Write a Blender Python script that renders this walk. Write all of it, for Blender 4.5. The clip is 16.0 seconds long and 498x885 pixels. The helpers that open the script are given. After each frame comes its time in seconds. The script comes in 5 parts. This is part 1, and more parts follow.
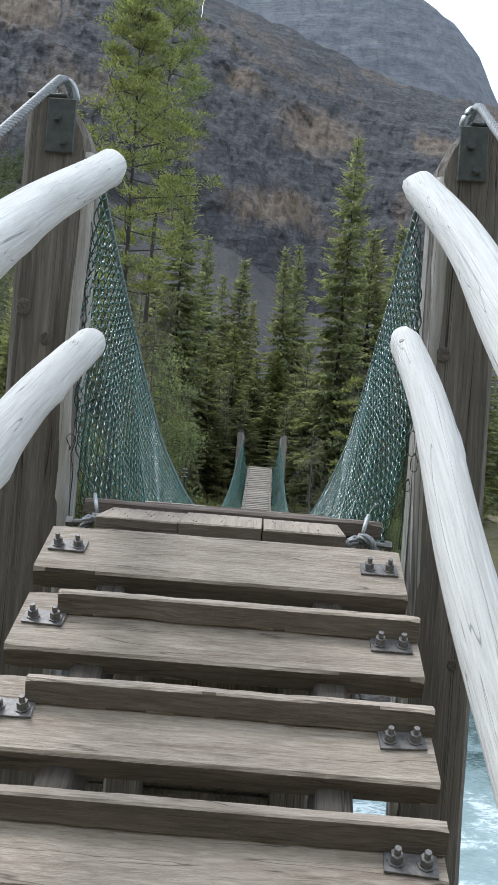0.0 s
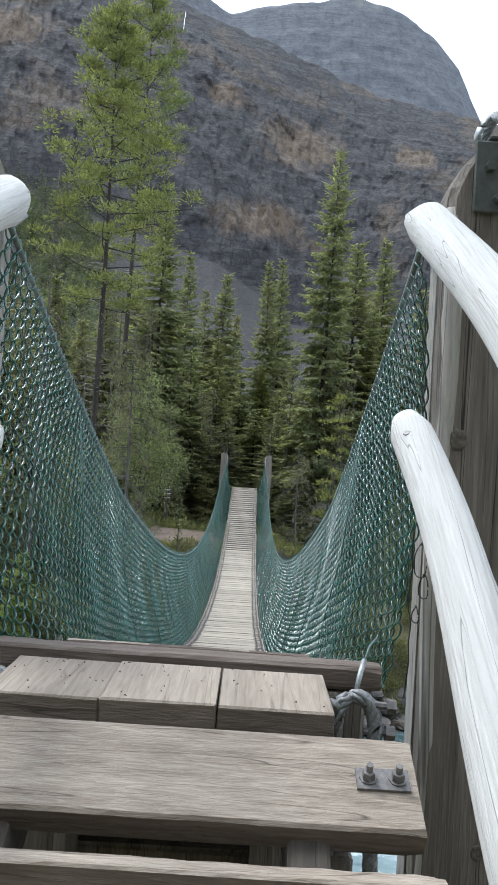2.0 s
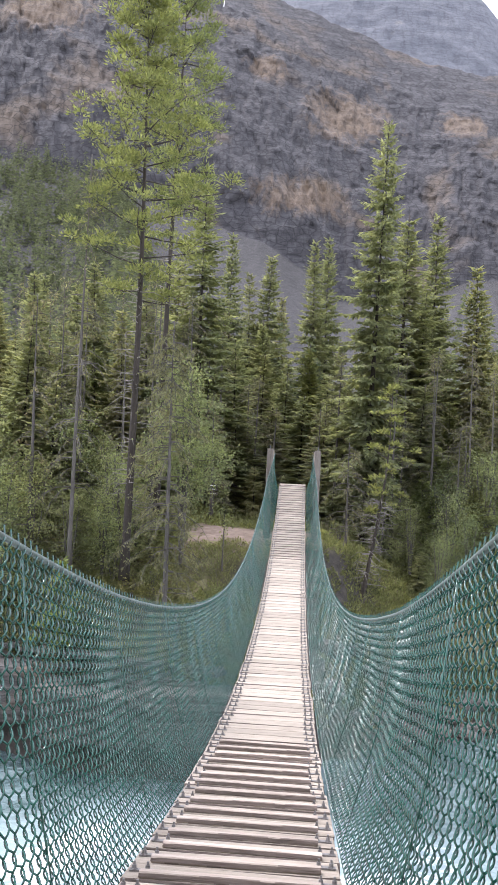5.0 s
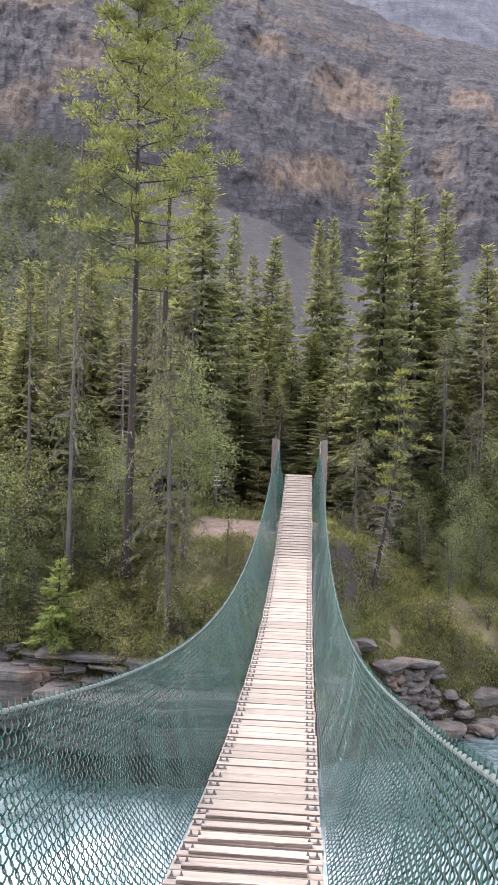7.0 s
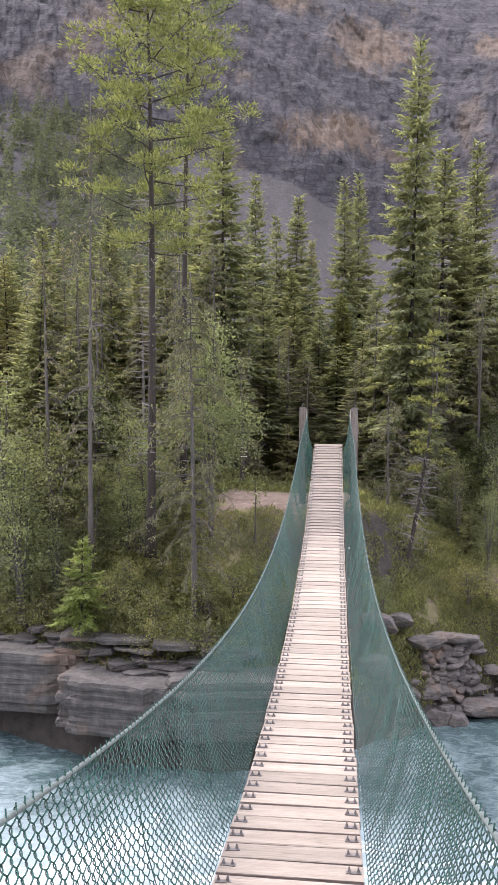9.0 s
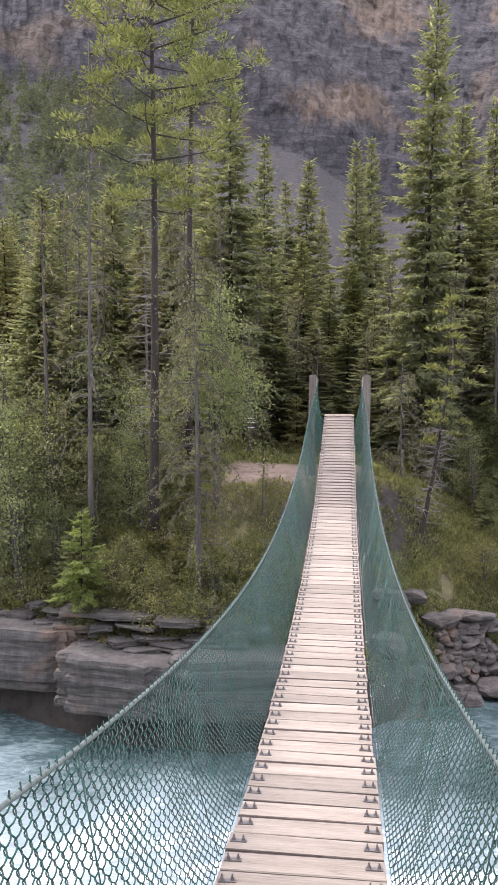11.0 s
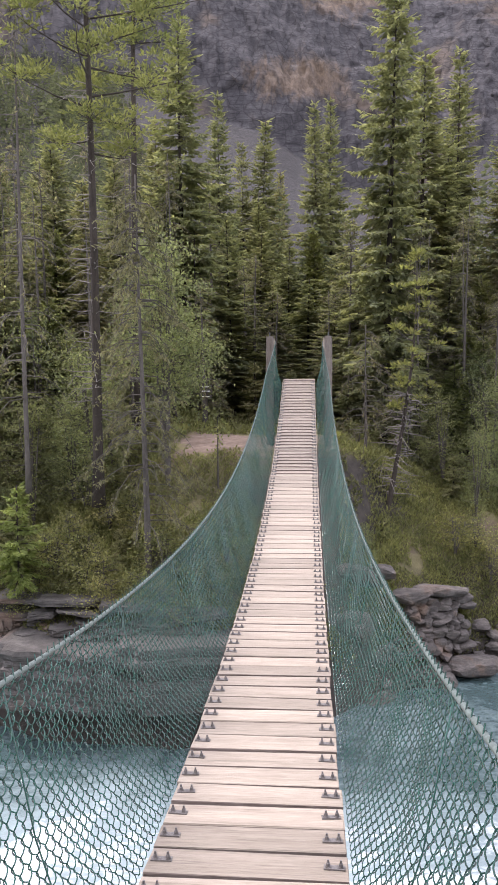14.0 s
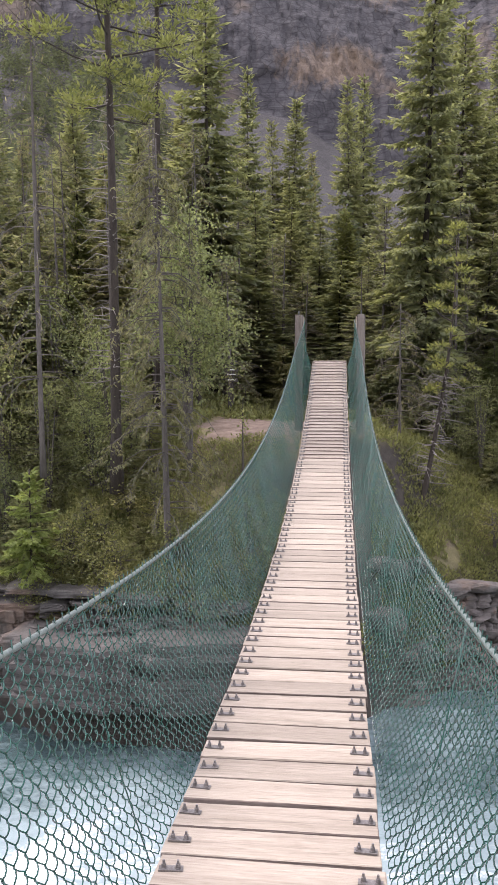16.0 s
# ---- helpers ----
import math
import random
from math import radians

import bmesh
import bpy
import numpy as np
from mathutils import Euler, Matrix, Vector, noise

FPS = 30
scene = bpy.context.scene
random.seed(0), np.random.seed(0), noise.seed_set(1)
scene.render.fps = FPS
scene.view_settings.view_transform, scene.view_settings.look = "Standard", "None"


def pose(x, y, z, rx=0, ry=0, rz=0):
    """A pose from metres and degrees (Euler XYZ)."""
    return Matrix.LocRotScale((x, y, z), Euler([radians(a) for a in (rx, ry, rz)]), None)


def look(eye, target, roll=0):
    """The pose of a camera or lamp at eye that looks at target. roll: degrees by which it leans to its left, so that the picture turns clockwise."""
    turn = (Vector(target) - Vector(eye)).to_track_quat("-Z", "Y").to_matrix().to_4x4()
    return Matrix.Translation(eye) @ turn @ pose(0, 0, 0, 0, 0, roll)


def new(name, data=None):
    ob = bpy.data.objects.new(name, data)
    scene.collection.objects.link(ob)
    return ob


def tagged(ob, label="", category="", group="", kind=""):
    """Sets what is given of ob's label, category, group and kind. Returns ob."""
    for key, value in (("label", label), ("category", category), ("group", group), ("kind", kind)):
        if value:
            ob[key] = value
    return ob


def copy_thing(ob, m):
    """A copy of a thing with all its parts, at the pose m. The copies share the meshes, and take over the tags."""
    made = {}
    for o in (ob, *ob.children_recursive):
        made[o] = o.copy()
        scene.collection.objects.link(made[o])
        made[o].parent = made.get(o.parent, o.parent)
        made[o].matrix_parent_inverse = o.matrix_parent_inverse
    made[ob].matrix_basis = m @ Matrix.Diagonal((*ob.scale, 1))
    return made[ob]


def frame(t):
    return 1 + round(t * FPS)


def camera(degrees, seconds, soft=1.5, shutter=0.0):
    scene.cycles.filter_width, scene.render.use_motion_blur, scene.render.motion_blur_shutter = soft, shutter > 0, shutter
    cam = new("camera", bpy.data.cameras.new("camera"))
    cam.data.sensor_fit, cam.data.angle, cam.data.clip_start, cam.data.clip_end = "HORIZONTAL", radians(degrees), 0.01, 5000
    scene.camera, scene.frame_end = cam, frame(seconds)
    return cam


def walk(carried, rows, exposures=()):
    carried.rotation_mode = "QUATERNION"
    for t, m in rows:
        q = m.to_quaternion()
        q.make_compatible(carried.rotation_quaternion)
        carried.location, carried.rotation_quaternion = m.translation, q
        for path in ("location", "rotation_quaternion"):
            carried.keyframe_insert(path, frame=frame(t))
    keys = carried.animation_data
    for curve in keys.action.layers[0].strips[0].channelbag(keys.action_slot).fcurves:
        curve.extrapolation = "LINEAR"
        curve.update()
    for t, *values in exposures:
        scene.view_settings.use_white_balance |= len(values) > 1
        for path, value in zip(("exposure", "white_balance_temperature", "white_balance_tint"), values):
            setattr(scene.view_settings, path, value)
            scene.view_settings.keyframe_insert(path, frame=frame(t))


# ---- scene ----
cam = camera(34.0, 16.0)
PATH = [
    (0, (0.088, -2.836, 0.177), (0.05, -0.837, 0.222), 4.4),
    (0.5, (0.08, -2.767, 0.174), (0.057, -0.768, 0.244), 3.9),
    (1, (0.08, -2.611, 0.218), (0.064, -0.612, 0.29), 3.5),
    (1.5, (0.088, -2.458, 0.329), (0.079, -0.459, 0.397), 3.6),
    (2, (0.14, -2.134, 0.481), (0.133, -0.135, 0.557), 3.7),
    (2.5, (0.173, -1.925, 0.62), (0.164, 0.074, 0.693), 3.6),
    (3, (0.168, -1.754, 0.665), (0.156, 0.245, 0.736), 3.7),
    (3.5, (0.153, -1.597, 0.748), (0.141, 0.403, 0.763), 3.2),
    (4, (0.155, -1.416, 0.816), (0.134, 0.584, 0.828), 3.3),
    (4.5, (0.151, -1.142, 0.931), (0.044, 0.855, 0.948), 3.3),
    (7, (0.249, 0.008, 1.338), (0.104, 2.003, 1.307), 1.7),
    (7.5, (0.208, 0.282, 1.384), (-0.013, 2.269, 1.327), 0.8),
    (8, (0.201, 0.451, 1.505), (-0.018, 2.437, 1.417), 0.5),
    (8.5, (0.19, 0.707, 1.503), (-0.026, 2.692, 1.385), 0.3),
    (9, (0.226, 1.014, 1.454), (0.013, 3.0, 1.337), 0.2),
    (11.5, (0.161, 2.203, 1.117), (-0.076, 4.18, 0.929), 0.3),
    (12, (0.16, 2.465, 1.021), (-0.082, 4.44, 0.819), 0.5),
    (12.5, (0.174, 2.722, 0.948), (-0.096, 4.69, 0.714), 1.0),
    (13, (0.184, 2.983, 0.854), (-0.056, 4.955, 0.617), 0.6),
    (13.5, (0.215, 3.271, 0.801), (0.064, 5.253, 0.58), -0.5),
    (14, (0.251, 3.607, 0.694), (0.104, 5.59, 0.475), -0.5),
    (14.5, (0.23, 3.841, 0.623), (0.091, 5.824, 0.404), -0.4),
    (15, (0.227, 4.124, 0.589), (0.103, 6.107, 0.368), -0.2),
    (15.5, (0.251, 4.42, 0.488), (0.085, 6.399, 0.253), -0.1),
    (16, (0.232, 4.686, 0.419), (0.013, 6.66, 0.179), -0.3),
]
walk(cam, [(t, look(eye, target, roll)) for t, eye, target, roll in PATH],
     [(0.0, 0.40, 5850, 4), (1.5, 0.48, 5850, 4), (3.0, 0.72, 5930, 7), (4.5, 1.2, 6100, 15), (7.0, 1.2, 6380, 21), (9.0, 1.1, 6380, 23), (14.5, 0.93, 6500, 23), (16.0, 0.93, 6550, 23)])

# ---- sky and sun ----
world = bpy.data.worlds.new("sky")
scene.world = world
world.use_nodes = True
wn = world.node_tree.nodes
wl = world.node_tree.links
wn.clear()
w_out = wn.new("ShaderNodeOutputWorld")
w_bg = wn.new("ShaderNodeBackground")
w_sky = wn.new("ShaderNodeTexSky")
w_sky.sky_type = "NISHITA"
w_sky.sun_disc = False
w_sky.sun_elevation = radians(61.5)
w_sky.sun_rotation = radians(297.0)
w_sky.dust_density = 2.5
w_mix = wn.new("ShaderNodeMix")
w_mix.data_type = "RGBA"
w_mix.inputs[0].default_value = 0.72
w_mix.inputs[7].default_value = (8.2, 8.5, 9.0, 1)      # thin bright cloud over the whole sky
wl.new(w_sky.outputs[0], w_mix.inputs[6])
wl.new(w_mix.outputs[2], w_bg.inputs[0])
w_bg.inputs[1].default_value = 0.16
wl.new(w_bg.outputs[0], w_out.inputs[0])
sun_data = bpy.data.lights.new("sun", "SUN")
sun_data.energy = 1.7
sun_data.angle = radians(14)
sun_data.color = (1.0, 0.965, 0.92)
sun = new("sun", sun_data)
sun.matrix_world = look((-18.7, 9.5, 38.6), (0, 0, 0))


# ---- materials ----
class Nodes:
    def __init__(self, name):
        self.mat = bpy.data.materials.new(name)
        self.mat.use_nodes = True
        self.t = self.mat.node_tree
        self.b = self.t.nodes["Principled BSDF"]

    def n(self, kind, **props):
        node = self.t.nodes.new(kind)
        for k, v in props.items():
            node.inputs[k].default_value = v
        return node

    def link(self, a, b):
        self.t.links.new(a, b)

    def coords(self, scale, world=False):
        if world:
            src = self.n("ShaderNodeNewGeometry").outputs["Position"]
        else:
            src = self.n("ShaderNodeTexCoord").outputs["Object"]
        m = self.n("ShaderNodeMapping")
        m.inputs["Scale"].default_value = scale
        self.link(src, m.inputs["Vector"])
        return m

    def shifted(self, m):
        """Moves the pattern on each separate object."""
        info = self.n("ShaderNodeObjectInfo")
        mul = self.n("ShaderNodeMath")
        mul.operation = "MULTIPLY"
        mul.inputs[1].default_value = 37.0
        self.link(info.outputs["Random"], mul.inputs[0])
        self.link(mul.outputs[0], m.inputs["Location"])
        return info

    def noise(self, vec, scale, detail=6.0, rough=0.6, distort=0.0):
        x = self.n("ShaderNodeTexNoise", Scale=scale, Detail=detail, Roughness=rough, Distortion=distort)
        self.link(vec, x.inputs["Vector"])
        return x.outputs["Fac"]

    def ramp(self, fac, stops):
        r = self.n("ShaderNodeValToRGB")
        e = r.color_ramp.elements
        while len(e) < len(stops):
            e.new(0.5)
        for el, (p, c) in zip(e, stops):
            el.position = p
            el.color = (*c, 1) if len(c) == 3 else c
        self.link(fac, r.inputs["Fac"])
        return r.outputs["Color"]

    def mix(self, fac, a, b, mode="MIX"):
        m = self.n("ShaderNodeMix")
        m.data_type = "RGBA"
        m.blend_type = mode
        for v, i in ((fac, 0), (a, 6), (b, 7)):
            if isinstance(v, (int, float)):
                m.inputs[i].default_value = v
            elif isinstance(v, tuple):
                m.inputs[i].default_value = (*v, 1)
            else:
                self.link(v, m.inputs[i])
        return m.outputs[2]

    def bump(self, height, strength, dist):
        bp = self.n("ShaderNodeBump", Strength=strength, Distance=dist)
        self.link(height, bp.inputs["Height"])
        self.link(bp.outputs["Normal"], self.b.inputs["Normal"])

    def color(self, c):
        self.link(c, self.b.inputs["Base Color"])


def wood(name, dark, mid, light, grain, rough=0.85, spread=0.25, crack=0.35, tint=(0.5, 0.5, 0.5)):
    """Weathered timber; grain: scales along the object's own axes, small along the fibres."""
    k = Nodes(name)
    m = k.coords(grain)
    info = k.shifted(m)
    fine = k.noise(m.outputs[0], 6.0, 8, 0.65, 0.6)
    m2 = k.coords(tuple(g * 0.16 for g in grain))
    k.shifted(m2)
    broad = k.noise(m2.outputs[0], 5.0, 4, 0.6, 0.4)
    c1 = k.ramp(fine, [(0.28, dark), (0.5, mid), (0.72, light)])
    c2 = k.ramp(broad, [(0.3, tuple(0.72 * x for x in mid)), (0.7, tuple(min(1.1 * x, 1) for x in light))])
    col = k.mix(0.45, c1, c2)
    m3 = k.coords(tuple(g * (0.5 if g > 5 else 0.16) for g in grain))
    k.shifted(m3)
    split = k.ramp(k.noise(m3.outputs[0], 2.4, 1.5, 0.5, 0.3), [(0.492, (1, 1, 1)), (0.5, (0.0, 0.0, 0.0)), (0.508, (1, 1, 1))])
    col = k.mix(split, k.mix(1 - crack, tuple(0.35 * x for x in dark), col), col)
    lift = k.ramp(info.outputs["Random"], [(0.0, (1 - spread,) * 3), (1.0, (1.0, 1.0, 1.0))])
    col = k.mix(1.0, col, lift, "MULTIPLY")
    k.color(col)
    k.b.inputs["Roughness"].default_value = rough
    k.bump(fine, 0.7, 0.009)
    return k.mat


def plain(name, base, rough, metal=0.0, vary=0.25, scale=40.0, bump=0.15):
    k = Nodes(name)
    m = k.coords((1, 1, 1))
    k.shifted(m)
    f = k.noise(m.outputs[0], scale, 6, 0.65)
    k.color(k.ramp(f, [(0.3, tuple(x * (1 - vary) for x in base)), (0.7, tuple(min(1, x * (1 + vary)) for x in base))]))
    k.b.inputs["Roughness"].default_value = rough
    k.b.inputs["Metallic"].default_value = metal
    k.bump(f, bump, 0.004)
    return k.mat


DECK_WOOD = wood("deck_wood", (0.215, 0.172, 0.132), (0.37, 0.312, 0.247), (0.51, 0.44, 0.362), (1.2, 14, 14), spread=0.3)
CLEAT_WOOD = wood("cleat_wood", (0.24, 0.185, 0.145), (0.42, 0.34, 0.28), (0.60, 0.51, 0.44), (1.2, 16, 16), spread=0.35)
TREAD_WOOD = wood("tread_wood", (0.155, 0.113, 0.084), (0.40, 0.318, 0.25), (0.68, 0.575, 0.48), (2.4, 22, 22), spread=0.25, crack=0.7)
# darker copies of the cleat and tread woods, with side-face shade in the colour
CLEAT_SHADE = wood("cleat_shade_wood", (0.10, 0.073, 0.062), (0.23, 0.178, 0.15), (0.34, 0.27, 0.232), (1.2, 16, 16), spread=0.35)
TREAD_SHADE = wood("tread_shade_wood", (0.065, 0.047, 0.035), (0.175, 0.135, 0.103), (0.32, 0.262, 0.213), (2.0, 16, 16), spread=0.25, crack=0.6)
TWIG_WOOD = plain("bleached_twig_wood", (0.21, 0.19, 0.17), 0.9, 0.0, 0.4, 12)
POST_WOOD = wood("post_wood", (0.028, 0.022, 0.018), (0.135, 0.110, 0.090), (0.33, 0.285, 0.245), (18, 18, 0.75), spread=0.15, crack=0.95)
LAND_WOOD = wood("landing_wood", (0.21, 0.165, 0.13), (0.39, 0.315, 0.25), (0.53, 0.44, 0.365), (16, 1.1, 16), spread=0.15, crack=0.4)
# under-stair shade is painted into the dark stringer colour
SHADED_STRINGER = wood("shaded_stringer_wood", (0.03, 0.024, 0.02), (0.085, 0.068, 0.055), (0.16, 0.135, 0.11), (15, 0.9, 15), spread=0.15, crack=0.8)
BEAM_WOOD = wood("beam_wood", (0.05, 0.036, 0.028), (0.15, 0.112, 0.09), (0.29, 0.235, 0.20), (1.0, 14, 14), spread=0.1, crack=0.9)
PALE_POST = wood("pale_post_wood", (0.20, 0.175, 0.15), (0.42, 0.38, 0.34), (0.60, 0.56, 0.52), (11, 11, 0.9), spread=0.1, crack=0.8)
RAIL_WOOD = wood("rail_wood", (0.42, 0.38, 0.355), (0.655, 0.622, 0.595), (0.80, 0.78, 0.76), (28, 28, 0.8), rough=0.75, spread=0.08, crack=0.8)
STEEL = plain("galvanised_steel", (0.42, 0.43, 0.44), 0.48, 0.75, 0.3, 60)
BOLT_STEEL = plain("bolt_steel", (0.22, 0.205, 0.20), 0.55, 0.6, 0.35, 90)
PLATE_STEEL = plain("painted_plate", (0.10, 0.105, 0.10), 0.6, 0.3, 0.3, 30)
CABLE_STEEL = plain("wire_rope", (0.24, 0.24, 0.245), 0.58, 0.45, 0.4, 120)
CABLE_DARK = plain("weathered_cable", (0.16, 0.195, 0.18), 0.55, 0.4, 0.4, 60)
BLACK_WIRE = plain("black_wire", (0.02, 0.022, 0.022), 0.5, 0.0, 0.3, 60)
VINYL = plain("green_vinyl", (0.011, 0.078, 0.057), 0.2, 0.0, 0.35, 7.0, 0.05)
VINYL.node_tree.nodes["Principled BSDF"].inputs["Coat Weight"].default_value = 0.4
VINYL.node_tree.nodes["Principled BSDF"].inputs["Coat Roughness"].default_value = 0.2
BARK = wood("bark", (0.015, 0.0115, 0.009), (0.040, 0.031, 0.0235), (0.095, 0.076, 0.06), (9, 9, 2.2), rough=0.95, spread=0.3)
DEAD = wood("dead_bark", (0.042, 0.036, 0.03), (0.092, 0.08, 0.069), (0.175, 0.157, 0.138), (9, 9, 2.0), rough=0.95, spread=0.3)
KNOT = plain("knot_wood", (0.145, 0.122, 0.103), 0.9, 0.0, 0.55, 90)
SIGN_DARK = plain("sign_face", (0.06, 0.05, 0.04), 0.6, 0.0, 0.2, 20)
SIGN_WHITE = plain("sign_white", (0.75, 0.75, 0.72), 0.6, 0.0, 0.1, 20)


def foliage(name, dark, light, rough=0.6):
    k = Nodes(name)
    geo = k.n("ShaderNodeNewGeometry")
    info = k.n("ShaderNodeObjectInfo")
    m = k.coords((1, 1, 1), world=True)
    big = k.noise(m.outputs[0], 2.2, 3, 0.6)
    c = k.ramp(geo.outputs["Random Per Island"], [(0.0, dark), (0.55, tuple((a + b) / 2 for a, b in zip(dark, light))), (1.0, light)])
    c2 = k.ramp(big, [(0.3, (0.62, 0.64, 0.6)), (0.7, (1.15, 1.12, 1.0))])
    c = k.mix(1.0, c, c2, "MULTIPLY")
    tree = k.ramp(info.outputs["Random"], [(0.0, (0.78, 0.86, 0.86)), (0.6, (1.0, 1.0, 0.95)), (1.0, (1.25, 1.06, 0.86))])
    k.color(k.mix(1.0, c, tree, "MULTIPLY"))
    k.b.inputs["Roughness"].default_value = rough
    k.b.inputs["Specular IOR Level"].default_value = 0.25
    k.b.inputs["Subsurface Weight"].default_value = 0.0
    k.b.inputs["Transmission Weight"].default_value = 0.0
    tr = k.n("ShaderNodeBsdfTranslucent")
    k.link(k.mix(1.0, c, (1.22, 1.25, 0.74), "MULTIPLY"), tr.inputs["Color"])
    ms = k.n("ShaderNodeMixShader")
    ms.inputs[0].default_value = 0.56
    out = k.t.nodes["Material Output"]
    k.link(k.b.outputs[0], ms.inputs[1])
    k.link(tr.outputs[0], ms.inputs[2])
    k.link(ms.outputs[0], out.inputs["Surface"])
    return k.mat


SPRUCE = foliage("spruce_needles", (0.217, 0.227, 0.157), (0.37, 0.374, 0.247))
PINE = foliage("pine_needles", (0.14, 0.16, 0.075), (0.28, 0.30, 0.145))
LEAF = foliage("leaves", (0.175, 0.203, 0.118), (0.355, 0.385, 0.235))
SCRUB = foliage("scrub_leaves", (0.155, 0.170, 0.092), (0.345, 0.35, 0.195))
# darker spruce for the far woods, their self-shadow and haze in the colour
SHADED_NEEDLES = foliage("shaded_spruce_needles", (0.075, 0.092, 0.075), (0.145, 0.162, 0.122))
LICHEN = foliage("lichen_twigs", (0.16, 0.15, 0.105), (0.34, 0.32, 0.23))
YOUNG = foliage("young_needles", (0.18, 0.225, 0.085), (0.36, 0.41, 0.175))


def rock_material(name, scale, dark, mid, light, ochre, ochre_amount, bump=0.6, dist=0.05, strata=6.0, streaks=0.0, cracks=0.0):
    k = Nodes(name)
    m = k.coords((scale, scale, scale), world=True)
    ms = k.coords((scale * 0.5, scale * 0.5, scale * strata), world=True)
    a = k.noise(m.outputs[0], 3.0, 9, 0.68, 0.3)
    b = k.noise(ms.outputs[0], 3.0, 7, 0.65, 0.4)
    c = k.noise(m.outputs[0], 0.55, 4, 0.55, 0.5)
    col = k.mix(0.5, k.ramp(a, [(0.25, dark), (0.5, mid), (0.75, light)]), k.ramp(b, [(0.3, dark), (0.5, mid), (0.7, light)]))
    spot = k.ramp(c, [(0.62 - ochre_amount, (0, 0, 0)), (0.72 - ochre_amount, (0.75, 0.75, 0.75))])
    col = k.mix(spot, col, k.mix(0.7, col, ochre))
    mv = k.coords((scale * 2.2, scale * 2.2, scale * 0.35), world=True)
    streak = k.ramp(k.noise(mv.outputs[0], 4.0, 7, 0.7, 0.3), [(0.34, (0.5, 0.5, 0.52)), (0.5, (1, 1, 1)), (0.68, (1.3, 1.28, 1.24))])
    col = k.mix(streaks, col, k.mix(1.0, col, streak, "MULTIPLY"))
    mc = k.coords((scale * 3.0, scale * 3.0, scale * 4.2), world=True)
    cr = k.n("ShaderNodeTexVoronoi", Scale=2.0)
    cr.feature = "DISTANCE_TO_EDGE"
    k.link(k.mix(0.25, mc.outputs[0], k.n("ShaderNodeTexNoise", Scale=0.5 * scale).outputs["Color"]), cr.inputs["Vector"])
    crack = k.ramp(cr.outputs["Distance"], [(0.0, (0.45, 0.45, 0.46)), (0.07, (1, 1, 1))])
    col = k.mix(cracks, col, k.mix(1.0, col, crack, "MULTIPLY"))
    k.color(col)
    k.b.inputs["Roughness"].default_value = 0.92
    k.bump(k.mix(0.5, b, a), bump, dist)
    return k, col, a


CLIFF_K, CLIFF_C, _a = rock_material("cliff_rock", 0.05, (0.0165, 0.0158, 0.018), (0.047, 0.0445, 0.0485), (0.10, 0.096, 0.098), (0.14, 0.103, 0.07), 0.10, 0.8, 1.6, 3.5, 1.0, 1.0)


def ochre_patches(k, col, spots):
    """Iron-stained patches of bare rock with a ragged, streaked outline."""
    geo = k.n("ShaderNodeNewGeometry").outputs["Position"]
    mv = k.coords((0.10, 0.10, 0.03), world=True)
    ragged = k.noise(mv.outputs[0], 1.6, 8, 0.72, 0.8)
    mw = k.coords((0.22, 0.22, 0.035), world=True)
    streaked = k.ramp(k.noise(mw.outputs[0], 2.0, 8, 0.75, 0.5), [(0.36, (0.42, 0.40, 0.40)), (0.55, (1.05, 1.03, 1.0))])
    for (x, z, w, h) in spots:
        mp = k.n("ShaderNodeMapping")
        mp.inputs["Scale"].default_value = (1 / w, 0.0, 1 / h)
        mp.inputs["Location"].default_value = (-x / w, 0.0, -z / h)
        k.link(geo, mp.inputs["Vector"])
        ln = k.n("ShaderNodeVectorMath")
        ln.operation = "LENGTH"
        k.link(mp.outputs[0], ln.inputs[0])
        fade = k.ramp(ln.outputs["Value"], [(0.15, (0.62,) * 3), (1.0, (0.0,) * 3)])
        both = k.ramp(k.mix(0.55, fade, ragged), [(0.38, (0, 0, 0)), (0.50, (0.85, 0.85, 0.85))])
        col = k.mix(both, col, k.mix(1.0, k.mix(0.6, col, (0.20, 0.142, 0.092)), streaked, "MULTIPLY"))
    k.color(col)


ochre_patches(CLIFF_K, CLIFF_C, ((14, 146, 32, 26), (-22, 168, 14, 14), (-4, 99, 30, 16), (-116, 186, 34, 24), (66, 146, 18, 14)))
CLIFF = CLIFF_K.mat
# distance haze is put into this blue-grey rock colour
PEAK_K, _c, _a = rock_material("hazed_peak_rock", 0.018, (0.075, 0.079, 0.093), (0.115, 0.119, 0.137), (0.17, 0.171, 0.184), (0.30, 0.27, 0.22), 0.0, 0.8, 5.0, 3.0, 0.5, 0.3)
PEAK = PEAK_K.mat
SLAB_K, _c, _a = rock_material("bank_rock", 1.0, (0.028, 0.026, 0.024), (0.085, 0.078, 0.071), (0.19, 0.176, 0.162), (0.20, 0.13, 0.09), 0.05, 1.0, 0.07, 6.0, 0.5, 0.15)
SLAB = SLAB_K.mat
STONE_K, _c, _a = rock_material("bank_stone", 2.0, (0.04, 0.035, 0.032), (0.12, 0.106, 0.096), (0.24, 0.215, 0.198), (0.26, 0.165, 0.11), 0.06, 1.0, 0.05, 3.0, 0.4, 0.1)
STONE = STONE_K.mat


